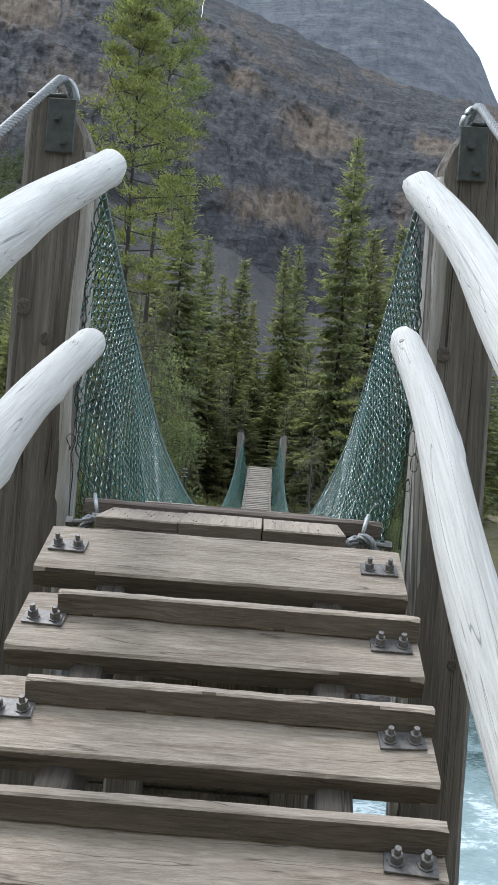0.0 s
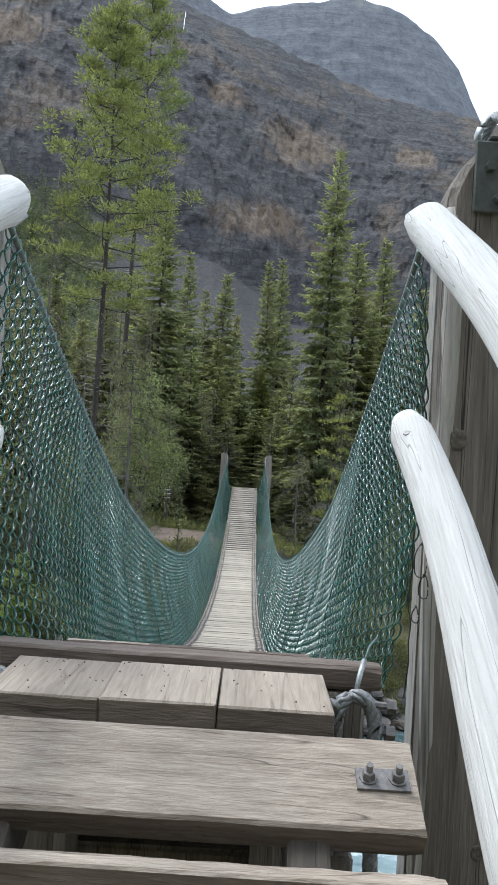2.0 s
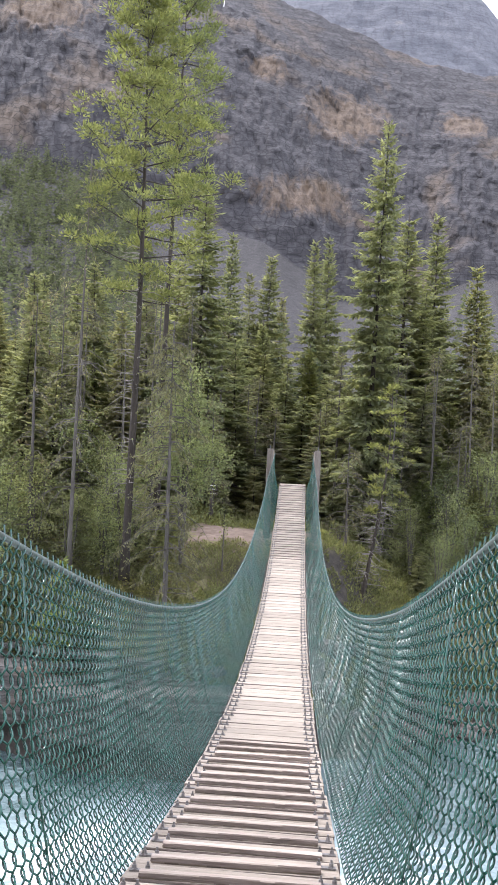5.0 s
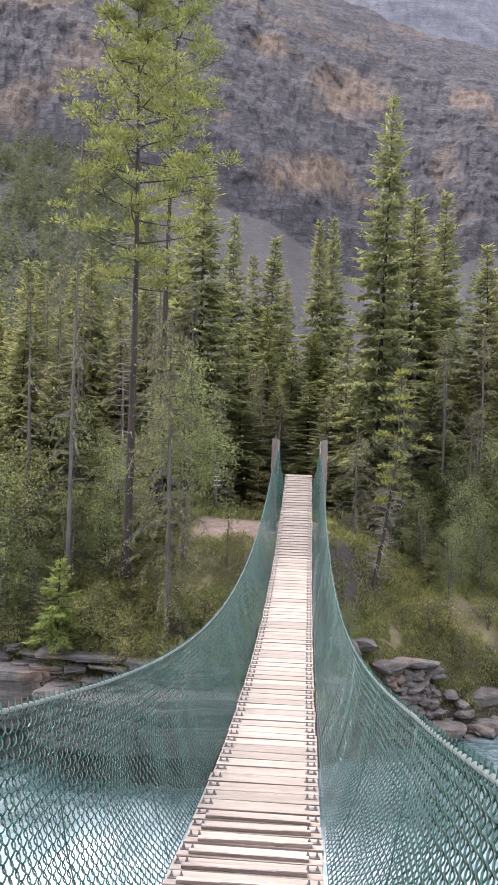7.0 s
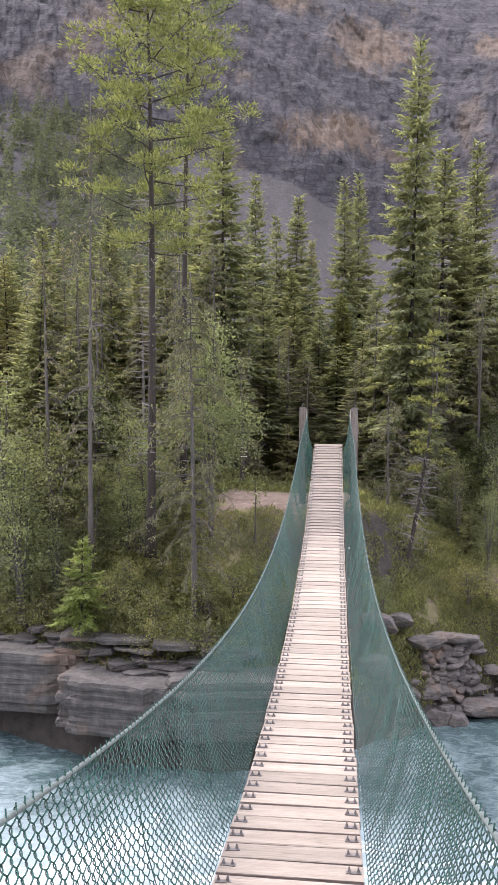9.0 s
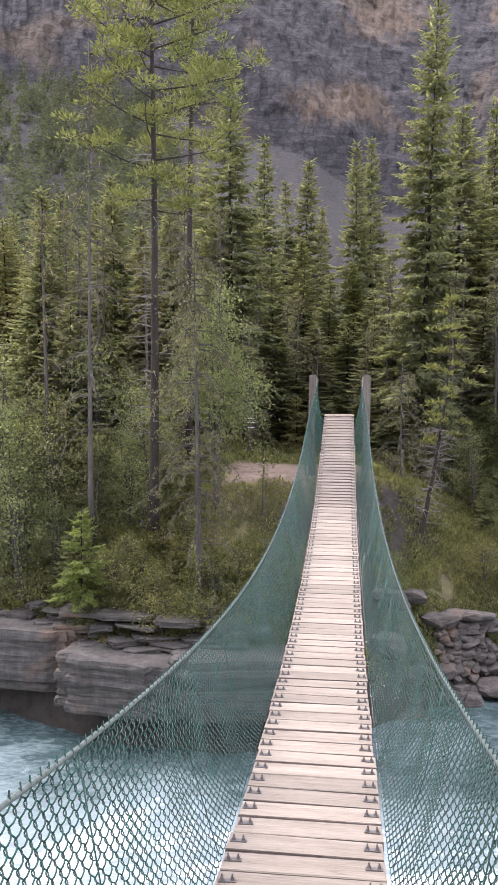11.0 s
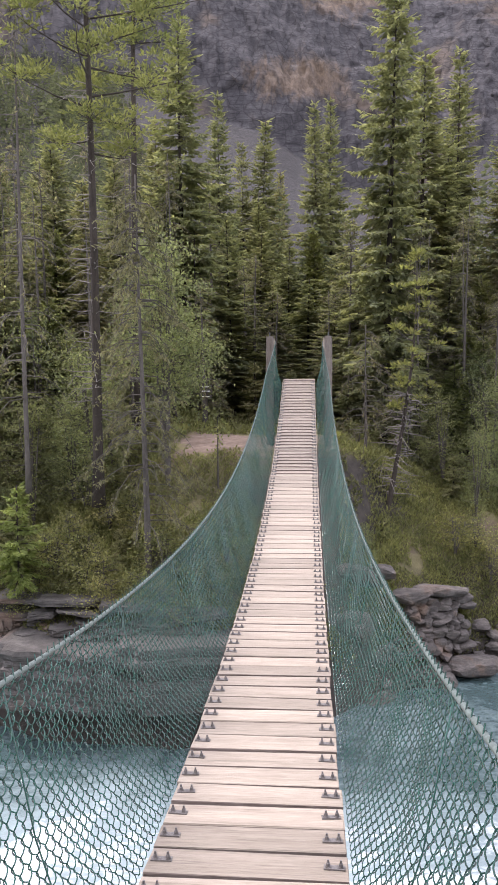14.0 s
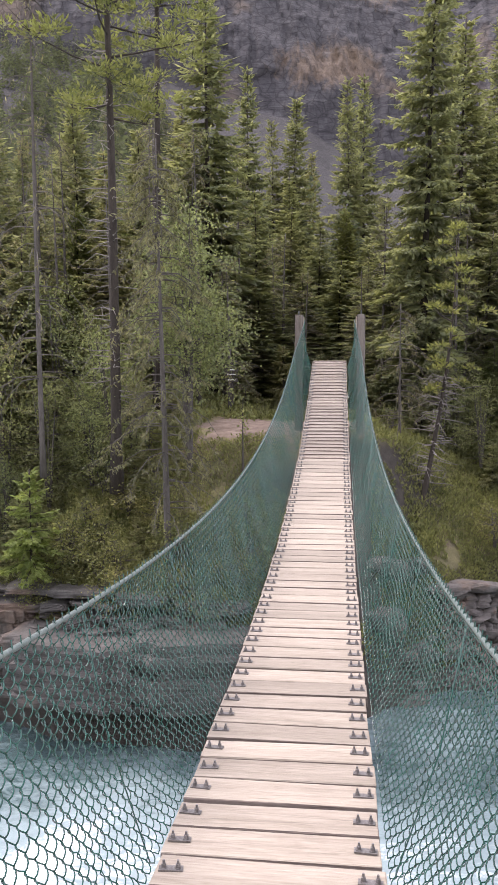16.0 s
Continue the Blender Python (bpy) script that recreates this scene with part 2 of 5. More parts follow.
def talus_material():
    k = Nodes("scree")
    m = k.coords((0.06, 0.06, 0.06), world=True)
    a = k.noise(m.outputs[0], 9.0, 14, 0.88)
    ms = k.coords((0.06, 0.012, 0.012), world=True)
    b = k.noise(ms.outputs[0], 3.0, 5, 0.6, 0.6)
    col = k.mix(0.5, k.ramp(a, [(0.36, (0.006, 0.0057, 0.006)), (0.5, (0.036, 0.034, 0.034)), (0.64, (0.115, 0.108, 0.104))]), k.ramp(b, [(0.35, (0.024, 0.0225, 0.023)), (0.65, (0.064, 0.06, 0.06))]))
    k.color(col)
    k.b.inputs["Roughness"].default_value = 0.95
    k.bump(a, 0.8, 0.6)
    return k.mat


SCREE = talus_material()


def ground_material():
    k = Nodes("forest_floor")
    m = k.coords((1, 1, 1), world=True)
    a = k.noise(m.outputs[0], 3.2, 10, 0.75)
    b = k.noise(m.outputs[0], 0.9, 6, 0.65)
    soil = k.ramp(a, [(0.3, (0.07, 0.052, 0.038)), (0.55, (0.18, 0.135, 0.098)), (0.75, (0.28, 0.21, 0.155))])
    moss = k.ramp(a, [(0.3, (0.09, 0.086, 0.038)), (0.7, (0.235, 0.205, 0.095))])
    col = k.mix(k.ramp(b, [(0.34, (0, 0, 0)), (0.5, (1, 1, 1))]), soil, moss)
    sep = k.n("ShaderNodeSeparateXYZ")
    k.link(k.n("ShaderNodeNewGeometry").outputs["Normal"], sep.inputs[0])
    steep = k.ramp(sep.outputs["Z"], [(0.55, (1, 1, 1)), (0.78, (0, 0, 0))])
    # steep bank rock, darkened to hold the shadow under the overhanging ledges
    shaded_rock = k.ramp(a, [(0.3, (0.022, 0.019, 0.016)), (0.7, (0.085, 0.072, 0.06))])
    k.color(k.mix(steep, col, shaded_rock))
    k.b.inputs["Roughness"].default_value = 0.95
    k.bump(a, 0.8, 0.08)
    return k.mat


GROUND = ground_material()
GRAVEL_K, _c, _a = rock_material("gravel", 1.6, (0.075, 0.05, 0.036), (0.185, 0.135, 0.105), (0.34, 0.265, 0.22), (0.3, 0.2, 0.15), 0.0, 0.9, 0.04, 1.0)
GRAVEL = GRAVEL_K.mat


def water_material():
    k = Nodes("glacial_water")
    m = k.coords((0.5, 0.9, 1.0), world=True)
    big = k.noise(m.outputs[0], 0.28, 5, 0.6, 1.6)
    m2 = k.coords((1.0, 1.8, 1.0), world=True)
    fine = k.noise(m2.outputs[0], 2.4, 8, 0.68, 1.5)
    sep = k.n("ShaderNodeSeparateXYZ")
    k.link(k.n("ShaderNodeNewGeometry").outputs["Position"], sep.inputs[0])
    calm = k.n("ShaderNodeMapRange")
    calm.interpolation_type = "SMOOTHSTEP"
    for i, x in enumerate((15.8, 18.2, 0.0, 0.19)):
        calm.inputs[i + 1].default_value = x
    k.link(sep.outputs["Y"], calm.inputs[0])
    less = k.n("ShaderNodeMath")
    less.operation = "SUBTRACT"
    k.link(k.mix(0.36, big, fine), less.inputs[0])
    k.link(calm.outputs[0], less.inputs[1])
    foam = k.ramp(less.outputs[0], [(0.485, (0, 0, 0)), (0.585, (1, 1, 1))])
    # darker towards the far bank, whose reflection is painted into the colour
    base = k.ramp(less.outputs[0], [(0.27, (0.06, 0.10, 0.102)), (0.41, (0.25, 0.325, 0.335)), (0.6, (0.36, 0.44, 0.455))])
    k.color(k.mix(foam, base, (0.68, 0.73, 0.74)))
    rg = k.ramp(foam, [(0.0, (0.07,) * 3), (1.0, (0.6,) * 3)])
    k.link(rg, k.b.inputs["Roughness"])
    k.b.inputs["IOR"].default_value = 1.33
    k.bump(k.mix(0.5, big, fine), 0.45, 0.16)
    return k.mat


WATER = water_material()


# ---- mesh helpers ----
def mesh_from(name, verts, faces, material, smooth=False):
    me = bpy.data.meshes.new(name)
    me.from_pydata([tuple(map(float, v)) for v in verts], [], [tuple(map(int, f)) for f in faces])
    me.materials.append(material)
    if smooth:
        me.polygons.foreach_set("use_smooth", [True] * len(me.polygons))
    me.update()
    return me


def quads_mesh(name, verts, quads, material, smooth=False):
    """A fast mesh from arrays of corners and quads."""
    verts = np.asarray(verts, np.float32)
    quads = np.asarray(quads, np.int32)
    me = bpy.data.meshes.new(name)
    me.vertices.add(len(verts))
    me.vertices.foreach_set("co", verts.ravel())
    k = quads.shape[1]
    me.loops.add(quads.size)
    me.loops.foreach_set("vertex_index", quads.ravel())
    me.polygons.add(len(quads))
    me.polygons.foreach_set("loop_start", np.arange(0, quads.size, k, dtype=np.int32))
    me.polygons.foreach_set("loop_total", np.full(len(quads), k, np.int32))
    if smooth:
        me.polygons.foreach_set("use_smooth", np.ones(len(quads), bool))
    me.materials.append(material)
    me.update(calc_edges=True)
    me.validate()
    return me


def bm_mesh(name, bm, material, smooth=False):
    me = bpy.data.meshes.new(name)
    bm.to_mesh(me)
    bm.free()
    me.materials.append(material)
    if smooth:
        me.polygons.foreach_set("use_smooth", [True] * len(me.polygons))
    return me


def part(name, me, parent, m=None, label=""):
    ob = new(name, me)
    ob.parent = parent
    if m is not None:
        ob.matrix_basis = m
    if label:
        ob["label"] = label
    return ob


def bevel_box(name, sx, sy, sz, bevel, material, jitter=0.0, seed=0):
    bm = bmesh.new()
    bmesh.ops.create_cube(bm, size=1.0)
    for v in bm.verts:
        v.co = (v.co.x * sx, v.co.y * sy, v.co.z * sz)
    if bevel:
        bmesh.ops.bevel(bm, geom=bm.edges[:], offset=bevel, segments=1, affect="EDGES")
    r = random.Random(seed)
    for v in bm.verts:
        v.co += Vector((r.uniform(-1, 1), r.uniform(-1, 1), r.uniform(-1, 1))) * jitter
    return bm_mesh(name, bm, material)


def worn_board(name, sx, sy, sz, bevel, material, wear, seed, n=30):
    """A board along x whose edges are rounded and uneven with wear."""
    r = random.Random(seed)
    c = bevel
    outline = [(-1, -1, c, 0), (-1, -1, 0, c), (-1, 1, 0, -c), (-1, 1, c, 0), (1, 1, -c, 0), (1, 1, 0, -c), (1, -1, 0, c), (1, -1, -c, 0)]
    drift = [0.0] * 8
    verts, faces = [], []
    for i in range(n + 1):
        x = (i / n - 0.5) * sx
        end = 0.6 if i in (0, n) else 0.0
        for j, (ay, az, oy, oz) in enumerate(outline):
            drift[j] = 0.75 * drift[j] + r.uniform(-1, 1) * wear
            y = ay * sy / 2 + oy * (1 + end) - ay * max(0.0, drift[j])
            z = az * sz / 2 + oz * (1 + end) - az * max(0.0, drift[j]) * (0.6 if az > 0 else 1.0)
            verts.append((x + (r.uniform(-1, 1) * wear if end else 0), y, z))
    for i in range(n):
        for a in range(8):
            e = (a + 1) % 8
            faces.append((i * 8 + a, i * 8 + e, (i + 1) * 8 + e, (i + 1) * 8 + a))
    faces.append(tuple(range(8))[::-1])
    faces.append(tuple(range(n * 8, n * 8 + 8)))
    return mesh_from(name, verts, faces, material)


def shade_sides(me, side):
    """Tops keep the first material; a browner one paints shade on a board's sides."""
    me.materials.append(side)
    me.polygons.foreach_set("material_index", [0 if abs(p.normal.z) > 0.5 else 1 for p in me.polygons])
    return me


def tube(points, radius, sides=6, closed_ends=True):
    """Corners and faces of a tube along points; radius: one number or one a point."""
    pts = [Vector(p) for p in points]
    rad = radius if hasattr(radius, "__len__") else [radius] * len(pts)
    verts, faces = [], []
    for i, p in enumerate(pts):
        d = (pts[min(i + 1, len(pts) - 1)] - pts[max(i - 1, 0)]).normalized()
        ref = Vector((0, 0, 1)) if abs(d.z) < 0.9 else Vector((1, 0, 0))
        a = d.cross(ref).normalized()
        b = d.cross(a)
        for s in range(sides):
            w = 2 * math.pi * s / sides
            verts.append(p + (a * math.cos(w) + b * math.sin(w)) * rad[i])
    for i in range(len(pts) - 1):
        for s in range(sides):
            t = (s + 1) % sides
            faces.append((i * sides + s, i * sides + t, (i + 1) * sides + t, (i + 1) * sides + s))
    if closed_ends:
        faces.append(tuple(range(sides))[::-1])
        faces.append(tuple(range((len(pts) - 1) * sides, len(pts) * sides)))
    return verts, faces


def join(pieces):
    verts, faces = [], []
    for v, f in pieces:
        o = len(verts)
        verts.extend(v)
        faces.extend(tuple(i + o for i in x) for x in f)
    return verts, faces


def rope(points, radius, strands=6, lay=0.16):
    """A stranded wire rope: strands wound round a line."""
    pts = [Vector(p) for p in points]
    lengths = [0.0]
    for a, b in zip(pts, pts[1:]):
        lengths.append(lengths[-1] + (b - a).length)
    n = max(4, int(lengths[-1] / 0.016))
    pieces = []
    fine = []
    j = 0
    for i in range(n + 1):
        s = lengths[-1] * i / n
        while j < len(pts) - 2 and lengths[j + 1] < s:
            j += 1
        u = (s - lengths[j]) / max(1e-6, lengths[j + 1] - lengths[j])
        fine.append((s, pts[j].lerp(pts[j + 1], u)))
    for k in range(strands):
        line = []
        for i, (s, p) in enumerate(fine):
            d = (fine[min(i + 1, n)][1] - fine[max(i - 1, 0)][1]).normalized()
            ref = Vector((1, 0, 0)) if abs(d.x) < 0.9 else Vector((0, 0, 1))
            a = d.cross(ref).normalized()
            b = d.cross(a)
            w = 2 * math.pi * (k / strands + s / lay)
            line.append(p + (a * math.cos(w) + b * math.sin(w)) * radius * 0.62)
        pieces.append(tube(line, radius * 0.42, 5))
    return join(pieces)


def empty(name, label, category, group="", kind="", at=(0, 0, 0)):
    ob = new(name)
    ob.empty_display_size = 0.2
    ob.location = at
    return tagged(ob, label, category, group, kind)


# ---- noise on arrays ----
def lattice(seed):
    return np.random.default_rng(seed).random((256, 256))


LAT = [lattice(s) for s in range(11, 15)]


def vnoise(x, y, which=0):
    xi, yi = np.floor(x).astype(int), np.floor(y).astype(int)
    fx, fy = x - xi, y - yi
    fx, fy = fx * fx * (3 - 2 * fx), fy * fy * (3 - 2 * fy)
    g = LAT[which]
    a, b = g[xi % 256, yi % 256], g[(xi + 1) % 256, yi % 256]
    c, d = g[xi % 256, (yi + 1) % 256], g[(xi + 1) % 256, (yi + 1) % 256]
    return (a * (1 - fx) + b * fx) * (1 - fy) + (c * (1 - fx) + d * fx) * fy


def fbm(x, y, octaves=5, which=0, gain=0.5):
    total, amp, norm = 0.0, 1.0, 0.0
    for o in range(octaves):
        total = total + amp * vnoise(x * 2**o + 17.3 * o, y * 2**o + 9.1 * o, which)
        norm += amp
        amp *= gain
    return total / norm * 2 - 1


def smooth_step(a, b, x):
    u = np.clip((x - a) / (b - a), 0, 1)
    return u * u * (3 - 2 * u)


# ---- the ground: one sheet with the river's channel in it ----
WATER_Z = -7.2
SPAN = 24.07


def bank_edge(x):
    """y at which the far bank meets the water."""
    return np.interp(x, [-60, -12, -8, -5, -2.5, 0, 2, 4, 7, 60], [26, 22.5, 20.6, 19.2, 19.0, 20.0, 21.6, 23.0, 24.0, 27]) + 0.35 * fbm(x * 0.7, x * 0 + 3.3, 3)


def ground_z(x, y):
    x, y = np.asarray(x, float), np.asarray(y, float)
    e = bank_edge(x)
    d = y - e
    left = np.interp(d, [-6, -0.4, 0.0, 0.5, 1.6, 3.0, 5.5, 9, 30, 90, 160, 420], [-9.5, -8.2, -7.3, -5.2, -4.35, -3.2, -1.9, -1.2, -0.3, 1.5, 4, 30])
    right = np.interp(d, [-6, -0.4, 0.0, 0.8, 1.8, 3.2, 5.5, 8, 14, 30, 90, 160, 420], [-9.5, -8.2, -7.4, -6.2, -5.0, -3.95, -3.1, -2.3, -1.7, -1.0, 1.0, 4, 30])
    s = smooth_step(-0.6, 2.2, x)
    far = left * (1 - s) + right * s
    path = np.exp(-((x / 3.6) ** 4)) * smooth_step(22.4 + 0.8 * np.clip(x + 0.6, 0, 4), 24.2 + 0.9 * np.clip(x + 0.6, 0, 4), y) * smooth_step(35, 28.5, y)
    far = far * (1 - path) + (-1.66 - 0.3 * np.clip(x - 0.6, 0, 4)) * path
    near = np.interp(y - np.where(np.abs(x) > 2, 1.0, 0.3) * fbm(x * 0.35, x * 0 + 7.7, 4), [-60, -8, -2.1, -1.3, -0.2, 2.4, 5], [0.5, -1.1, -1.42, -2.1, -4.0, -7.6, -9.5])
    z = np.where(y < 6, near, far)
    rough = 0.16 * fbm(x * 0.8, y * 0.8, 4) + 0.35 * fbm(x * 0.18, y * 0.18, 3, 1)
    return z + rough * np.where(y < 6, 0.25, 1.0) * np.clip(np.abs(d) / 2, 0.3, 1.0) * (1 - 0.7 * path)


def axis(points):
    out = []
    for (a, b, step) in points:
        out.extend(np.arange(a, b, step))
    return np.array(out)


gx = axis([(-700, -100, 60), (-100, -30, 6), (-30, -12, 1.0), (-12, 12, 0.22), (12, 30, 1.0), (30, 100, 6), (100, 701, 60)])
gy = axis([(-200, -20, 20), (-20, -4, 1.5), (-4, 4, 0.4), (4, 16, 1.5), (16, 34, 0.2), (34, 60, 1.0), (60, 140, 5), (140, 460, 20)])
GX, GY = np.meshgrid(gx, gy)
GZ = ground_z(GX, GY)
nx_, ny_ = len(gx), len(gy)
idx = np.arange(nx_ * ny_).reshape(ny_, nx_)
quads = np.stack([idx[:-1, :-1], idx[:-1, 1:], idx[1:, 1:], idx[1:, :-1]], -1).reshape(-1, 4)
ground = new("ground", quads_mesh("ground", np.stack([GX, GY, GZ], -1).reshape(-1, 3), quads, GROUND, True))
tagged(ground, "mossy brown forest floor sloping down to the river", "ground", kind="structure")

wx = np.linspace(-300, 300, 61)
wy = np.linspace(1.0, 29.0, 60)
WX, WY = np.meshgrid(wx, wy)
idx = np.arange(WX.size).reshape(WX.shape)
quads = np.stack([idx[:-1, :-1], idx[:-1, 1:], idx[1:, 1:], idx[1:, :-1]], -1).reshape(-1, 4)
water = new("water", quads_mesh("water", np.stack([WX, WY, np.full_like(WX, WATER_Z)], -1).reshape(-1, 3), quads, WATER, True))
tagged(water, "milky turquoise glacial river with white riffles", "river", kind="structure")

# gravel path beyond the bridge
ang = np.linspace(0, 2 * math.pi, 40, endpoint=False)
rings = np.linspace(0.0, 1.0, 14)
pv, pf = [], []
for r in rings:
    for a in ang:
        wob = 1 + 0.12 * math.sin(3 * a + 1) + 0.08 * math.sin(7 * a)
        x = -1.2 + 2.9 * r * wob * math.cos(a)
        y = 25.5 + 0.6 * max(0.0, x + 0.6) + 2.05 * r * wob * math.sin(a) + 0.12 * r * math.sin(11 * a)
        pv.append((x, y, float(ground_z(x, y)) + 0.05 - 0.06 * r))
for i in range(len(rings) - 1):
    for j in range(40):
        k2 = (j + 1) % 40
        pf.append((i * 40 + j, i * 40 + k2, (i + 1) * 40 + k2, (i + 1) * 40 + j))
path_ob = new("path", mesh_from("path", pv, pf, GRAVEL, True))
tagged(path_ob, "pale pinkish gravel path on the far bank", "path", kind="structure")


# ---- mountains ----
def mountain(name, label, k_points, base, top, y_base, y_top, y_front, z_front, cols, rows, mats, rugged, seed, steps=9.0):
    kk = np.linspace(-0.5, 0.45, cols)
    v = np.linspace(0, 1.25, rows)
    K, V = np.meshgrid(kk, v)
    zb = np.interp(K, *base)
    zt = np.interp(K, *top)
    cut = 0.3
    u1 = np.clip(V / cut, 0, 1)
    u2 = np.clip((V - cut) / (1 - cut), 0, 1)
    u3 = np.clip((V - 1) / 0.25, 0, 1)
    Y = y_front + (y_base - y_front) * u1 + (y_top - y_base) * u2**1.25 + (y_top * 0.9) * u3
    Z = z_front + (zb - z_front) * u1**1.2 + (zt - zb) * u2 - zt * 0.12 * u3
    wall = np.clip(u2 * 8, 0, 1) * np.clip((1.0 - V) * 5, 0, 1)
    n1 = fbm(K * 22 + seed, V * 2.0, 4, 0, 0.55)
    n2 = fbm(K * 90 + seed, V * 30, 4, 1, 0.65)
    n3 = fbm(K * 12 + seed, V * 7, 4, 2)
    warp = 0.35 * fbm(K * 30 + seed, V * 12, 3, 3)
    tiers = (V + 0.22 * K + 0.035 * n3 + 0.012 * n1) * steps
    fr = tiers - np.floor(tiers)
    ledge = smooth_step(0.7, 1.0, fr) - fr

    def blocks(ku, vu, which):
        """Jointed rock: each block of the face stands a little proud or back."""
        col_ = np.floor(K * ku + warp + 0.4 * n3)
        shift = LAT[which][(col_.astype(int) * 7) % 256, 3]
        row_ = np.floor(V * vu + shift * 3 + 1.2 * warp)
        return LAT[which][col_.astype(int) % 256, row_.astype(int) % 256] - 0.5

    Y = Y + wall * rugged * (0.42 * n1 + 0.34 * ledge + 0.07 * n2 + 0.32 * blocks(40, 8, 0) + 0.26 * blocks(105, 24, 1) + 0.13 * blocks(230, 62, 2))
    Z = Z + wall * rugged * (0.05 * n2 + 0.1 * n3)
    Z = Z + (u1 < 1) * u1 * rugged * 0.18 * fbm(K * 40, V * 10, 4, 3)
    crest = np.clip((V - 0.93) * 12, 0, 1)
    Z = Z + crest * rugged * 0.45 * fbm(K * 60 + seed, V * 0 + 4, 4, 1)
    X = K * Y
    idx = np.arange(K.size).reshape(K.shape)
    q = np.stack([idx[:-1, :-1], idx[:-1, 1:], idx[1:, 1:], idx[1:, :-1]], -1).reshape(-1, 4)
    me = quads_mesh(name, np.stack([X, Y, Z], -1).reshape(-1, 3), q, mats[0], False)
    if len(mats) > 1:
        me.materials.append(mats[1])
        vm = (V[:-1, :-1] + 0.012 * n3[:-1, :-1] < cut).reshape(-1)
        me.polygons.foreach_set("material_index", vm.astype(np.int32))
    ob = new(name, me)
    return tagged(ob, label, "mountain", kind="structure")


mountain("mountain_near", "grey cliff face with ochre patches above a scree slope", None,
         ([-0.6, -0.37, -0.29, -0.115, -0.053, 0, 0.04, 0.12, 0.2, 0.6], [112, 105, 101, 84, 78, 67, 57, 56, 66, 72]),
         ([-0.6, -0.3, -0.118, 0.006, 0.08, 0.15, 0.25, 0.4, 0.6], [300, 262, 235, 215, 202, 192, 185, 172, 160]),
         300, 400, 130, 2.0, 520, 260, (CLIFF, SCREE), 5.5, 3.0, 9.0)
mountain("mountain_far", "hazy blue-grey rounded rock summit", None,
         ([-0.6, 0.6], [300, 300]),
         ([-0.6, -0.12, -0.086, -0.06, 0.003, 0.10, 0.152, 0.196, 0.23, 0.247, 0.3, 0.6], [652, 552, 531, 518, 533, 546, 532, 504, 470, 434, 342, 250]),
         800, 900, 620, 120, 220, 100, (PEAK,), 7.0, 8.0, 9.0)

fall = []
for i in range(12):
    z = 221.0 - 1.7 * i
    fall.append((-45.0 + 0.1 * i + 0.1 * math.sin(i * 0.9), 294.0 + 100 * ((z - 85) / 150) ** 1.25, z))
v, f = tube(fall, [0.10 + 0.13 * ((i * 5) % 4) / 3 for i in range(12)], 6)
waterfall = new("waterfall", mesh_from("waterfall", v, f, SIGN_WHITE, True))
tagged(waterfall, "thin white waterfall high on the cliff", "waterfall", kind="structure")


# ---- the bridge ----
HALF = SPAN / 2


def deck_z(y):
    u = (y - HALF) / HALF
    return -1.66 + 1.66 * u * u


def rail_z(y):
    u = (y - HALF) / HALF
    return -0.80 + (1.97 if u < 0 else 1.8) * u * u


def rail_x(y):
    return 0.57 + 0.10 * min(1.0, y / 3.0, (SPAN - y) / 3.0)


def slope_at(y):
    return math.degrees(math.atan((deck_z(y + 0.05) - deck_z(y - 0.05)) / 0.1))


bridge = empty("suspension_footbridge", "narrow suspension footbridge with pale wooden planks on steel cables", "footbridge")

# cables under the plank ends
for sx in (-1, 1):
    for off in (0.33, 0.385):
        line = [(sx * off, -0.12 + i * 0.4, deck_z(max(0, -0.12 + i * 0.4)) - 0.072) for i in range(62)]
        v, f = tube(line, 0.012, 6)
        part("deck_cable", mesh_from("deck_cable", v, f, CABLE_STEEL, True), bridge, None, "grey steel cable under the planks")


def bolt_pair(name, plate_len, plate_w, gap, nut_r, height):
    """A steel plate with two nuts and stud ends."""
    pieces = []
    p = plate_len / 2
    q = plate_w / 2
    t = 0.006
    pieces.append(([Vector(c) for c in ((-p, -q, 0), (p, -q, 0), (p, q, 0), (-p, q, 0), (-p, -q, t), (p, -q, t), (p, q, t), (-p, q, t))],
                   [(3, 2, 1, 0), (4, 5, 6, 7), (0, 1, 5, 4), (1, 2, 6, 5), (2, 3, 7, 6), (3, 0, 4, 7)]))
    for sx in (-1, 1):
        x = sx * gap / 2
        pieces.append(tube([(x, 0, t), (x, 0, t + 0.003)], nut_r * 1.35, 8))
        pieces.append(tube([(x, 0, t + 0.003), (x, 0, t + height * 0.55)], [nut_r, nut_r * 0.95], 6))
        pieces.append(tube([(x, 0, t + height * 0.55), (x, 0, t + height)], nut_r * 0.52, 6))
    v, f = join(pieces)
    return mesh_from(name, v, f, BOLT_STEEL)


DECK_BOLTS = bolt_pair("bolt_plate", 0.085, 0.034, 0.05, 0.0095, 0.028)
STAIR_BOLTS = bolt_pair("bolt_plate_large", 0.105, 0.052, 0.058, 0.0135, 0.036)

